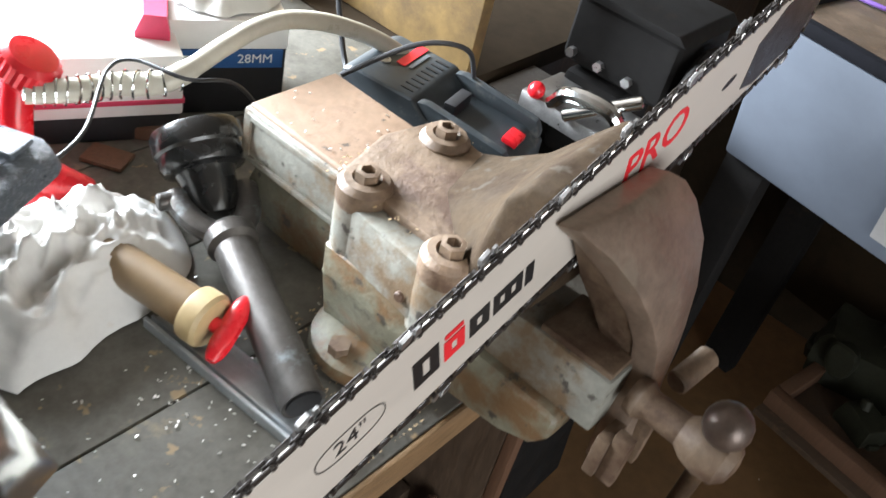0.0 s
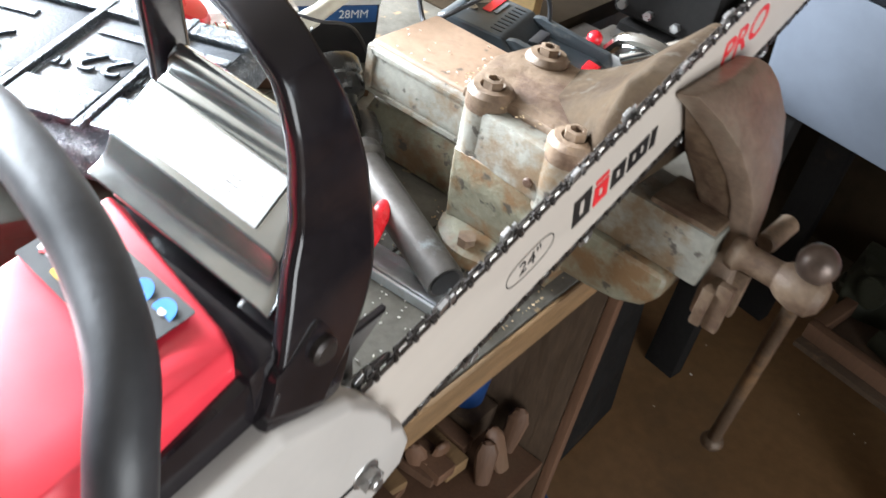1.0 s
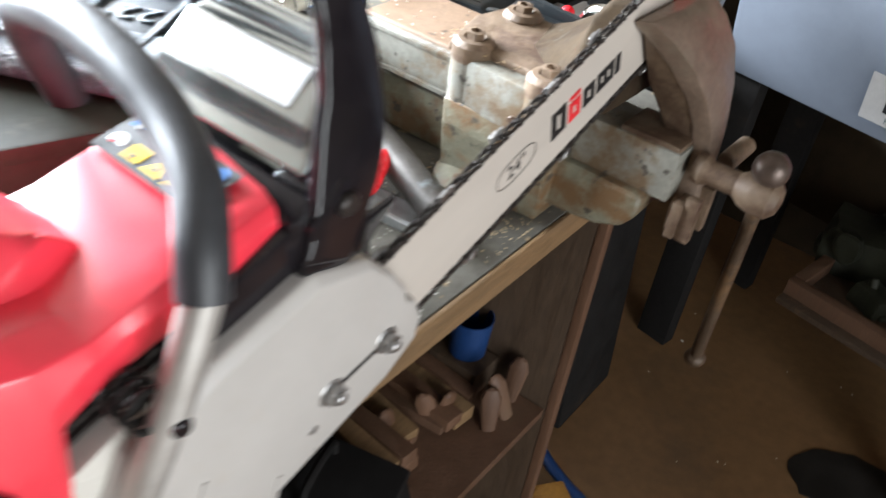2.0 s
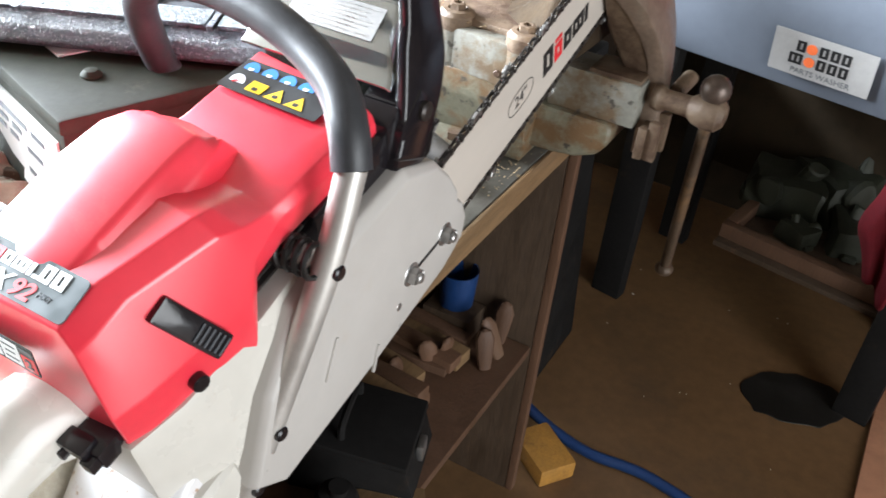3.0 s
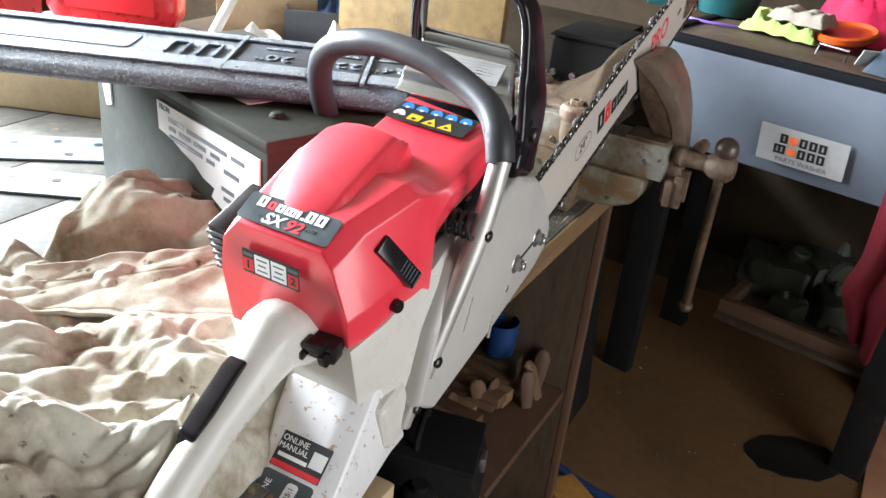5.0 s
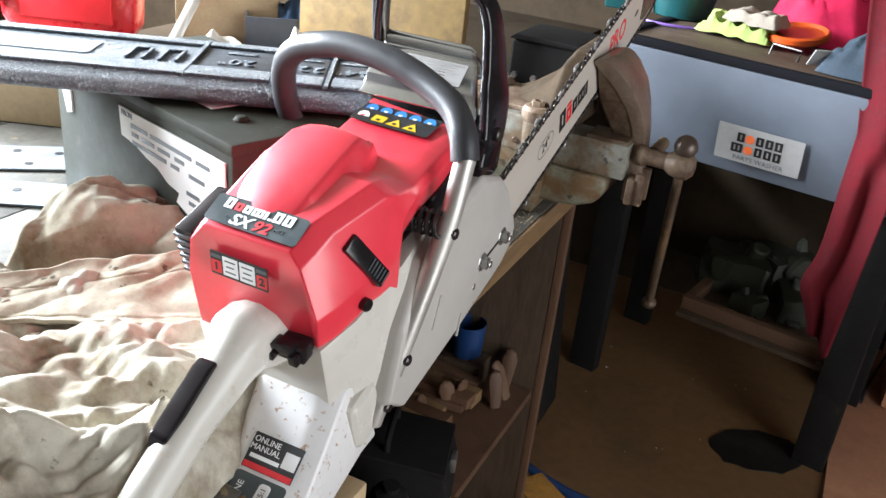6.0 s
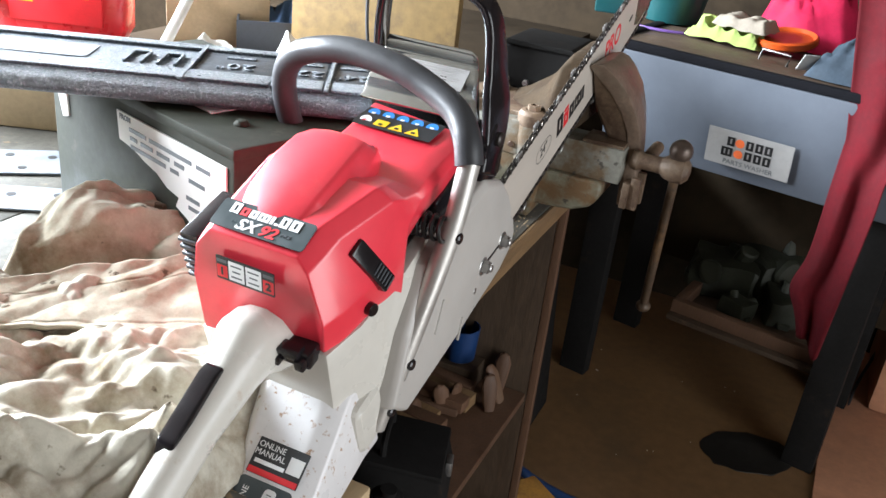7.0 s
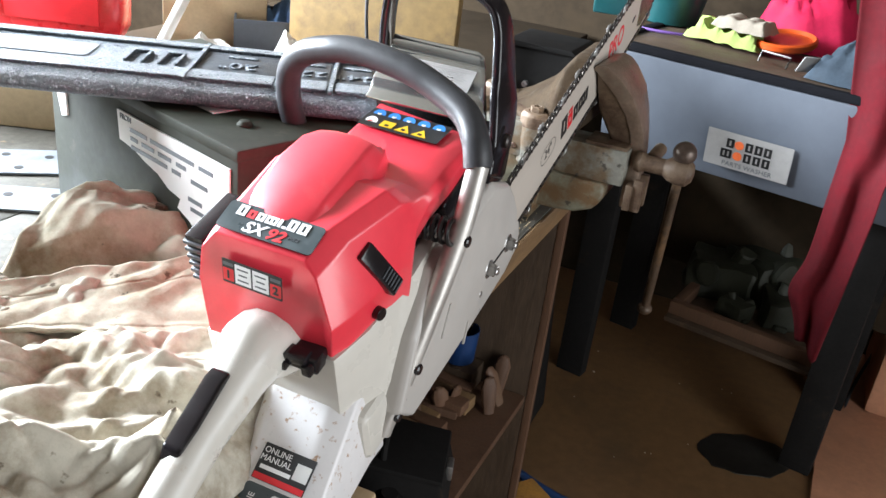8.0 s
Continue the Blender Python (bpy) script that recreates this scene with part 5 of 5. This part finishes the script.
def grinder():
    t = thing("bench_grinder", pose(-.31, .80, 0), "dark grey machine on a black stand with bright fittings", "grinder")
    part("stand", prism([(-.16, 0), (.16, 0), (.10, .80), (-.10, .80)], "y", -.10, .14, .01), BLACK_METAL, t)
    part("motor", span(-.07, .11, -.02, .14, .945, 1.05, .016, 3), BLACK_METAL, t, "dark grey motor housing")
    part("top_cover", prism([(-.075, 1.049), (.115, 1.049), (.10, 1.062), (-.06, 1.062)], "y", -.025, .145, .004), BLACK_METAL, t, "worn dark top cover")
    part("wheel_guard", cyl(.058, (.118, .04, .985), (.155, .04, .985), 26, .008), BLACK_METAL, t, "round black wheel guard")
    part("wheel_nut", hexagon(.014, (.155, .04, .985), (.168, .04, .985)), STEEL, t)
    for x in (-.05, .0, .05):
        part("fixing_bolt", hexagon(.008, (x, -.03, .965), (x, -.018, .965)), STEEL, t)
    part("tool_rest", span(-.13, -.05, -.10, .02, .875, .889, .004), GUN_METAL, t, "grey tool rest")
    part("neck", span(-.05, .05, -.03, .1, .80, .94, .012), BLACK_METAL, t)
    part("knob", lathe([(.03, 0), (.036, .006), (.036, .02), (.02, .026)], 20, Matrix.Translation((.13, -.01, 1.0)) @ pose(0, 0, 0, 0, 90, 0)), BLACK_METAL, t)
    part("bracket", span(-.06, .11, -.12, -.015, .895, .925, .006), STEEL, t, "bright steel bracket")
    part("clamp", sweep(curve_points([(-.01, -.11, .925), (.02, -.12, .958), (.08, -.115, .962), (.11, -.10, .925)], 5), .012, 10), CHROME, t)
    part("lever", cyl(.010, (.02, -.125, .925), (.11, -.085, .985), 12, .002), CHROME, t)
    part("red_knob", ball(.013, (-.036, -.118, .934), 14), RED_PLAIN, t, "small red knob")


grinder()


def oil_jug():
    t = thing("oil_jug", pose(-1.44, .45, BENCH + .001, 0, 0, 22), "red plastic engine oil jug with a yellow grade patch", "oil jug")
    rows = []
    for z, hx, hy, dx in ((0, .12, .045, 0), (.012, .15, .06, 0), (.05, .172, .068, 0), (.15, .176, .070, 0), (.20, .165, .066, -.005), (.24, .12, .055, -.035), (.27, .06, .04, -.08)):
        rows.append([(dx + hx * math.copysign(abs(math.cos(a)) ** .45, math.cos(a)), hy * math.copysign(abs(math.sin(a)) ** .55, math.sin(a)), z) for a in [k * .2618 for k in range(24)]])
    part("body", loft(rows), RED_PLAIN, t, sharp=60)
    part("label", span(-.10, .13, -.0745, -.066, .06, .185, .002), RED_INK, t)
    part("grade_patch", span(.005, .100, -.077, -.0744, .125, .170, .001), YELLOW_INK, t)
    letters("lettering", "20W-50", .023, axes((.052, -.0773, .147), (1, 0, 0), (0, 0, 1)), RED_INK, t, bold=.0003)
    for k in range(3):
        part("text_bar", span(-.085, -.015 - .012 * k, -.0755, -.0744, .150 - .022 * k, .156 - .022 * k), YELLOW_INK, t)
    part("cap", cyl(.024, (-.165, -.045, .11), (-.165, -.100, .10), 18, .004), BLACK, t)


oil_jug()
solo("fuel_can", span(-1.62, -1.34, -.02, .16, BENCH + .001, 1.20, .03, 3), RED_PLAIN, "red plastic fuel can on the bench", "fuel can")
solo("timber_block", box(.34, .12, .095, pose(-1.08, -.05, BENCH + .049, 0, 0, 24), .004), PALE_WOOD, "pale cream timber block on the bench", "timber block")
solo("timber_block", box(.30, .10, .04, pose(-.98, .27, BENCH + .021, 0, 0, 40), .004), PALE_WOOD, "thin pale timber board on the bench", "timber block")


def steel_plate(m, w, h, holes, label):
    t = thing("steel_plate", m, label, "steel plate", "perforated plates")
    bm = prism([(-w, -h), (w * .8, -h), (w, -h * .6), (w, h), (-w * .7, h), (-w, h * .5)], "z", .0, .004, .0008, 1)
    part("sheet", bm, PLATE, t)
    for x, y in holes:
        part("hole", cyl(.0075, (x, y, .0041), (x, y, .0046), 14), INK, t)


steel_plate(pose(-.86, -.20, BENCH + .001, 0, 0, 38), .14, .055, ((-.10, .02), (-.03, .03), (.04, .02), (.10, .01), (.0, -.03), (.09, -.035)), "bright galvanised plate with drilled holes")
steel_plate(pose(-.78, -.33, BENCH + .001, 0, 0, 30), .15, .045, ((-.11, .0), (-.05, .015), (.02, .01), (.09, .015), (.12, -.02)), "dull steel strip with drilled holes")


def bin_box():
    t = thing("parts_bin", pose(-.98, .80, BENCH, 0, 0, 35), "dark grey plastic bin holding rags", "parts bin")
    for x0, x1, y0, y1 in ((-.15, .15, -.10, -.094), (-.15, .15, .094, .10), (-.15, -.144, -.094, .094), (.144, .15, -.094, .094)):
        part("side", span(x0, x1, y0, y1, 0, .10, .001), BIN, t)
    part("base", span(-.144, .144, -.094, .094, 0, .006), BIN, t)


bin_box()
crumple("blue_rag", [(-1.08, .72), (-.98, .74), (-.90, .82), (-.95, .90), (-1.06, .86)], .11, BLUE_RAG, "crumpled blue rag in a bin", "rag", n=26, seed=5.0, z0=BENCH + .03, scale=26)
crumple("tissue", [(-.87, .54), (-.80, .56), (-.76, .61), (-.80, .64), (-.88, .65), (-.92, .60)], .12, TISSUE, "bunched white tissue standing on the bench", "tissue", n=70, seed=13.0, z0=BENCH, scale=11)
crumple("tissue", [(-1.10, .45), (-1.02, .50), (-.98, .58), (-1.05, .64), (-1.13, .60), (-1.16, .50)], .07, TISSUE, "crumpled white paper towel on the bench", "tissue", n=60, seed=17.0, z0=BENCH, scale=13)
solo("carton_tube", cyl(.014, (-1.12, .42, BENCH + .016), (-1.22, .75, 1.12), 16, .002), CARD_WHITE, "white cardboard tube leaning on boxes", "tube")
solo("stained_box", box(.26, .18, .20, pose(-1.18, .74, BENCH + .101, 0, 0, 35), .005), PALE_WOOD, "cream stained cardboard box on the bench", "box")
# mostly unseen cupboard, added to keep window light off floor and washer
def shade_cupboard():
    t = thing("shade_cupboard", pose(0, 0, 0), "added dark wooden cupboard that shades the floor from the window", "cupboard")
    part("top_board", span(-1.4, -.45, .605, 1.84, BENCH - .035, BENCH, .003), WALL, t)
    part("side", span(-.48, -.455, .61, 1.835, 0, BENCH - .036, .002), WOOD_DARK, t)
    part("side", span(-1.395, -1.37, .61, 1.835, 0, BENCH - .036, .002), WOOD_DARK, t)
    part("front", span(-1.369, -.481, .61, .63, 0, BENCH - .036, .002), WOOD_DARK, t)


shade_cupboard()


# ---- canvas jacket under the saw ----
jacket = thing("canvas_jacket", pose(0, 0, 0), "crumpled oil-stained beige canvas jacket on the bench", "jacket")


def cloth(name, corners, nx, ny, height, label, mat=CLOTH, thick=.0022):
    """A draped sheet: corners (s,t) 00 10 11 01 in plan, height(s, t, x, y) over the bench."""
    c = [Vector((*p, 0)) for p in corners]
    rows = []
    for j in range(ny + 1):
        t = j / ny
        row = []
        for i in range(nx + 1):
            s = i / nx
            p = (c[0].lerp(c[1], s)).lerp(c[3].lerp(c[2], s), t)
            q = wob(p, 9, .018, 2.0) + wob(p, 30, .004, 4.0)
            p = p + Vector((q.x, q.y, 0))
            row.append((p.x, p.y, BENCH + max(.003, height(s, t, p.x, p.y))))
        rows.append(row)
    bm = bmesh.new()
    vs = [[bm.verts.new(p) for p in r] for r in rows]
    for j in range(ny):
        for i in range(nx):
            bm.faces.new((vs[j][i], vs[j][i + 1], vs[j + 1][i + 1], vs[j + 1][i]))
    bmesh.ops.recalc_face_normals(bm, faces=bm.faces)
    bmesh.ops.solidify(bm, geom=bm.faces[:], thickness=thick)
    return part(name, bm, mat, jacket, label, sharp=180.0)


def fold(v, w):
    """A soft ridge of width w round v = 0."""
    return math.exp(-(v / w) ** 2)


def crease(x, y, ang, sc, stretch, seed, sharp=3.0):
    """Long creases that run along ang degrees."""
    c, s = math.cos(radians(ang)), math.sin(radians(ang))
    a, b = x * c + y * s, -x * s + y * c
    w = noise.noise(Vector((x * sc * .35, y * sc * .35, seed))) * .8
    v = noise.noise(Vector((a * sc / stretch + w * .3, b * sc + w, seed)))
    return max(0.0, 1 - math.sqrt(v * v + .0012) * 1.9) ** sharp


def billow(x, y, ang, sc, stretch, seed):
    """Rounded folds with sharp valleys, bent by a slow warp; 0 in a valley, about 1 on a fold."""
    w = noise.noise_vector(Vector((x * sc * .45, y * sc * .45, seed))) * (.55 / sc)
    x, y = x + w.x, y + w.y
    c, s = math.cos(radians(ang)), math.sin(radians(ang))
    a, b = x * c + y * s, -x * s + y * c
    v = noise.noise(Vector((a * sc / stretch, b * sc, seed * 1.7)))
    return min(1.0, math.sqrt(v * v + .0006) * 2.0)


def h_lower(s, t, x, y):
    v = noise.noise(Vector((x * 5, y * 5, 1.0)))
    z = .026 + .008 * v + .024 * billow(x, y, 50, 7.0, 3.6, 5) + .022 * billow(x, y, 54, 13, 5.0, 12) + .016 * billow(x, y, 40, 27, 4.0, 19) + .020 * billow(x, y, -15, 15, 2.6, 71) + .008 * billow(x, y, 5, 32, 2.2, 73)
    z += .0050 * billow(x, y, 64, 55, 2.6, 23) + .016 * crease(x, y, 42, 7, 4, 61, 4.0)
    edge = min(s, 1 - s, t, 1 - t)
    return z * min(1, edge * 9) + .004


def h_upper(s, t, x, y):
    v = noise.noise(Vector((x * 6, y * 6, 11)))
    bulge = math.sin(math.pi * min(1, max(0, s))) ** .6 * math.sin(math.pi * min(1, max(0, t * .9 + .1))) ** .55
    z = .020 + .086 * bulge + .012 * v * bulge
    z += .018 * billow(x, y, 62, 7, 3.4, 31) + .015 * billow(x, y, 34, 17, 3.0, 37) + .009 * billow(x, y, -20, 21, 2.2, 75) + .0062 * billow(x, y, 75, 40, 2.6, 29) + .010 * crease(x, y, 65, 9, 4, 33, 4.0)
    z -= .010 * fold(s - .46 - .06 * t, .018) * bulge
    return z * min(1, .35 + min(s, t, 1 - t) * 6)


def h_hem(s, t, x, y):
    v = noise.noise(Vector((x * 7, y * 7, 21)))
    z = .080 + .014 * v + .032 * s * (1 - t * .4) + .006 * billow(x, y, 35, 8, 3, 43) + .0050 * billow(x, y, 60, 30, 3.0, 47)
    z -= .003 * fold(t - .30, .012) + .002 * fold(t - .90, .010)
    z += .0007 * max(0, math.sin(s * 330)) * (fold(t - .30, .014) + fold(t - .90, .012))
    z += .003 * fold(t - 1.0, .05) + .003 * fold(t, .05)
    return z - .020 * t + .001 * noise.noise(Vector((x * 60, y * 60, 2)))


cloth("back", [(-.60, -.54), (-.10, -.40), (-.04, -.98), (-.40, -1.10)], 190, 190, h_lower, "faded grey-beige crumpled canvas", CLOTH_PALE)
cloth("sleeve", [(-.53, -.56), (-.56, -.40), (-.30, -.24), (-.20, -.42)], 130, 130, h_upper, "folded beige canvas sleeve with oil stains")
cloth("hem", [(-.455, -.605), (-.22, -.41), (-.17, -.535), (-.41, -.675)], 200, 80, h_hem, "stitched beige canvas hem folded over", thick=.006)



# ---- under the bench ----
rng = random.Random(11)
for k in range(11):
    ln = rng.uniform(.22, .34)
    solo("wood_offcut", box(ln, rng.uniform(.026, .045), rng.uniform(.018, .03), pose(-.15 - ln / 2 + rng.uniform(-.03, .02), .06 + .031 * (k % 9), .424 + .03 * (k // 9) + .012 * (k % 2), 0, rng.uniform(-3, 4), rng.uniform(-9, 9)), .003), WOOD_RED if k % 3 else WOOD_EDGE, "rough offcut of brown wood on the lower shelf", "wood offcut", "offcuts on the shelf")
for k, (x, y, h) in enumerate(((-.105, .30, .10), (-.112, .255, .085), (-.125, .335, .09), (-.19, .20, .075), (-.215, .13, .07), (-.185, .235, .065))):
    bm = loft([[(r * math.cos(a), r * .55 * math.sin(a), z) for a in [i * .6283 for i in range(10)]] for r, z in ((.012, 0), (.016, h * .4), (.018, h * .75), (.011, h * .95), (.003, h))])
    bm.transform(pose(x, y, .406, rng.uniform(-15, 15), rng.uniform(-20, 10), rng.uniform(0, 90)))
    solo("wooden_peg", bm, WOOD_RED, "rounded reddish wooden peg standing on the shelf", "wooden peg", "pegs on the shelf")
solo("blue_cup", lathe([(.035, .0), (.04, .004), (.046, .10), (.043, .10), (.038, .008)], 22, Matrix.Translation((-.22, .33, .46)) @ Matrix.Scale(.8, 4)), BLUE_HOSE, "blue plastic cup behind the offcuts", "cup")
solo("cup_base", span(-.27, -.17, .29, .358, .406, .4595, .004), WOOD_DARK, "dark wood block under a cup", "wood block")
def tool_case():
    t = thing("tool_case", pose(-.17, -.06, .406, 0, 0, 18), "grimy black tool case on the lower shelf", "tool case")
    part("body", prism([(-.10, 0), (.09, 0), (.10, .03), (.085, .085), (-.08, .10)], "y", -.07, .07, .006), BLACK_METAL, t)
    part("lid", prism([(-.088, .102), (.088, .087), (.086, .098), (-.08, .114)], "y", -.074, .074, .003), BLACK_METAL, t)
    part("latch", span(.088, .100, -.015, .015, .055, .085, .003), STEEL, t, "dull steel latch")
    part("handle", sweep(curve_points([(-.02, -.05, .104), (-.02, -.045, .13), (-.02, .0, .138), (-.02, .045, .13), (-.02, .05, .104)], 5), .006, 8), BLACK_METAL, t)


tool_case()
solo("black_canister", lathe([(.026, 0), (.032, .006), (.032, .10), (.026, .11), (.014, .115), (.014, .125)], 18, Matrix.Translation((-.13, -.20, .406)) @ pose(0, 0, 0, 0, 6, 0)), BLACK_METAL, "grimy black canister on the lower shelf", "canister")
solo("wood_offcut", box(.16, .06, .03, pose(-.10, -.135, .4225, 0, 0, 35), .004), WOOD_EDGE, "ochre split offcut on the lower shelf", "wood offcut", "offcuts on the shelf")
solo("red_tin", span(-.26, -.12, -.36, -.24, .406, .47, .006), RED_PLAIN, "dusty red tin on the lower shelf", "tin")


# ---- round the washer ----
def W(x, y, z):
    """A point in the washer's own axes."""
    return pose(.102, 1.053, 0, 0, 0, -10) @ Vector((x, y, z))


TOP = 1.0515


def tub_bowl():
    t = thing("teal_tub", pose(*W(-.30, .38, TOP)), "teal plastic tub on the washer top", "tub")
    part("bowl", lathe([(.075, 0), (.082, .004), (.105, .13), (.110, .132), (.110, .138), (.100, .138), (.076, .010)], 28), TEAL, t)
    part("rim_ring", sweep([(.109 * math.cos(k * .2094), .109 * math.sin(k * .2094), .134) for k in range(31)], .004, 6), TEAL, t)


tub_bowl()
solo("teal_box", box(.14, .12, .12, Matrix.Translation(W(-.45, .34, TOP + .061)) @ pose(0, 0, 0, 0, 0, 15), .008), TEAL, "dark teal plastic box on the washer top", "box")
solo("purple_cord", sweep(curve_points([W(-.38, .20, TOP + .005), W(-.29, .17, TOP + .005), W(-.20, .19, TOP + .006), W(-.14, .25, TOP + .006), W(-.12, .32, TOP + .02)], 6), .004, 8), PURPLE, "thin purple cord lying on the washer top", "cord")


def egg_carton():
    t = thing("egg_carton", Matrix.Translation(W(-.09, .23, TOP)) @ pose(0, 0, 0, 0, 0, -16), "torn lime green egg carton", "egg carton")
    nx, ny = 48, 24
    for name, mat, z0, x0, x1 in (("base", LIME, .0, -.09, .12), ("lid", LILAC, .045, -.02, .13)):
        bm = bmesh.new()
        vs = []
        for j in range(ny + 1):
            row = []
            for i in range(nx + 1):
                x, y = x0 + (x1 - x0) * i / nx, -.05 + .10 * j / ny
                e = min(i / nx, 1 - i / nx, j / ny, 1 - j / ny)
                cup = abs(math.sin(x * math.pi / .046)) * abs(math.sin((y + .05) * math.pi / .05))
                z = (.062 - .045 * cup) if name == "base" else (.03 + .006 * cup)
                z = z0 + z * min(1, .15 + e * 9) + .006 * noise.noise(Vector((x * 30, y * 30, z0)))
                row.append(bm.verts.new((x, y, max(.001, z))))
            vs.append(row)
        for j in range(ny):
            for i in range(nx):
                bm.faces.new((vs[j][i], vs[j][i + 1], vs[j + 1][i + 1], vs[j + 1][i]))
        part(name, bm, mat, t, sharp=60)


egg_carton()
solo("orange_lid", lathe([(.02, 0), (.074, .0), (.080, .006), (.080, .018), (.074, .022), (.066, .014), (.01, .013)], 32, Matrix.Translation(W(.07, .25, TOP + .028)) @ pose(0, 0, 0, 8, -6, 0)), ORANGE, "orange plastic lid on the washer top", "lid")
solo("wire_frame", sweep([W(.05, .10, TOP + .003), W(.055, .10, TOP + .03), W(.13, .08, TOP + .03), W(.125, .08, TOP + .003)], .003, 6), GUN_METAL, "bent bright wire bracket", "bracket")
_p = [W(-.06, .38, 0), W(.06, .34, 0), W(.20, .36, 0), W(.22, .50, 0), W(.08, .52, 0), W(-.06, .50, 0)]
crumple("pink_cloth", [(p.x, p.y) for p in _p], .22, PINK_CLOTH, "bright magenta cloth heaped on the washer", "cloth", n=36, seed=31.0, z0=TOP, scale=14)
_p = [W(.18, .04, 0), W(.27, .02, 0), W(.36, .05, 0), W(.38, .18, 0), W(.30, .22, 0), W(.21, .16, 0)]
crumple("denim_rag", [(p.x, p.y) for p in _p], .10, DENIM, "slate blue cloth rag on the washer rim", "rag", n=30, seed=41.0, z0=TOP, scale=18)
solo("card_scrap", box(.07, .004, .05, Matrix.Translation(W(.19, .06, TOP + .030)) @ pose(0, 0, 0, 35, 0, 30), .001), LABEL, "torn pale card scrap leaning on a rag", "card")


def red_rag():
    """A long cloth that hangs down in front of the washer."""
    rows = []
    nx, ny = 36, 80
    bm = bmesh.new()
    for j in range(ny + 1):
        t = j / ny
        z = 1.38 - t * .96
        left = .33 + .085 * min(1, t * 2.2) - .02 * math.exp(-((t - .86) / .06) ** 2) + .03 * max(0, t - .88) / .12
        right = .62 - .10 * min(1, t * 1.9) - .02 * max(0, t - .6) / .4
        row = []
        for i in range(nx + 1):
            s = i / nx
            y = .975 + .014 * math.sin(s * 9 + t * 3) * (.4 + t) + .012 * noise.noise(Vector((s * 3, t * 5, 3))) - .06 * s
            zz = z + .015 * math.sin(s * 6) * t
            row.append(bm.verts.new((left + (right - left) * s, y, zz)))
        rows.append(row)
    for j in range(ny):
        for i in range(nx):
            bm.faces.new((rows[j][i], rows[j][i + 1], rows[j + 1][i + 1], rows[j + 1][i]))
    bmesh.ops.recalc_face_normals(bm, faces=bm.faces)
    bmesh.ops.solidify(bm, geom=bm.faces[:], thickness=.002)
    solo("red_cloth", bm, RED_CLOTH, "long red cloth hanging over the washer's front", "cloth", sharp=180.0)


red_rag()


def casting(x, y, s, k):
    """A grimy lump of machinery: a bevelled block with a flange and a round port, uneven all over."""
    bm = box(s * 1.5, s * 1.1, s * .9, Matrix.Translation((0, 0, s * .45)), s * .12, 2)
    add(bm, box(s * 1.8, s * .5, s * .25, Matrix.Translation((0, 0, s * .125)), s * .05, 1))
    add(bm, cyl(s * .3, (-s * .2, -s * .3, s * .6), (-s * .3, -s * .75, s * .75), 14, s * .05))
    add(bm, cyl(s * .2, (s * .3, 0, s * .8), (s * .45, -s * .1, s * 1.15), 12, s * .04))
    bmesh.ops.subdivide_edges(bm, edges=[e for e in bm.edges if e.calc_length() > s * .4], cuts=3, use_grid_fill=True)
    for v in bm.verts:
        v.co += wob(v.co, 14, s * .16, 3.0 + k)
        v.co.z = max(0, v.co.z)
    bm.transform(pose(x, y, .286, 0, 0, 50 * k))
    solo("machine_part", bm, OLIVE_DARK, "grimy greenish machine part in a tray", "machine part", "parts in the tray")


for k, (x, y, sz) in enumerate(((.21, 1.42, .13), (.34, 1.50, .15), (.40, 1.33, .09), (.28, 1.28, .06))):
    casting(x, y, sz, k)

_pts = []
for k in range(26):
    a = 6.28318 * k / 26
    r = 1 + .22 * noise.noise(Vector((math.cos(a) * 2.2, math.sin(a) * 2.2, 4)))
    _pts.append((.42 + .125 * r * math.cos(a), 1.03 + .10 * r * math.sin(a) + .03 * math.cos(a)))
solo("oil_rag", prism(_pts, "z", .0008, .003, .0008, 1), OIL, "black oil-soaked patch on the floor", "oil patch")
solo("air_hose", sweep(curve_points([(-.30, .75, .012), (-.20, .66, .012), (-.12, .60, .012), (-.03, .565, .012), (.06, .55, .012), (.20, .56, .012), (.40, .50, .012), (.7, .30, .012)], 8), .0125, 12), BLUE_HOSE, "blue rubber air hose on the floor", "hose")
solo("wood_offcut", box(.13, .09, .05, pose(-.03, .475, .026, 0, 0, -35), .008), SPONGE, "ochre offcut of wood on the floor", "wood offcut")
solo("floor_cable", sweep(curve_points([(.80, 1.9, .25), (.70, 1.62, .05), (.67, 1.45, .008), (.655, 1.26, .006), (.70, 1.16, .006), (.80, 1.10, .006), (1.0, 1.0, .006)], 7), .005, 8), RUBBER, "black cable trailing on the floor", "cable")
# thin slab coloured like floor with light spilt on it
solo("painted_slab", span(.60, 1.9, .7, 1.85, .0005, .012, .004), SALMON_LIT, "thin salmon slab imitating lit floor beside the washer", "slab")
solo("painted_block", span(.72, 1.3, 1.45, 1.85, 0.0125, .30, .02), SALMON_LIT, "salmon painted concrete block by the washer", "block")

# bring the plan to its true size
for ob in list(scene.collection.objects):
    if ob.parent is None and ob.type in {"MESH", "EMPTY"}:
        ob.matrix_world = Matrix.Scale(K, 4) @ ob.matrix_basis
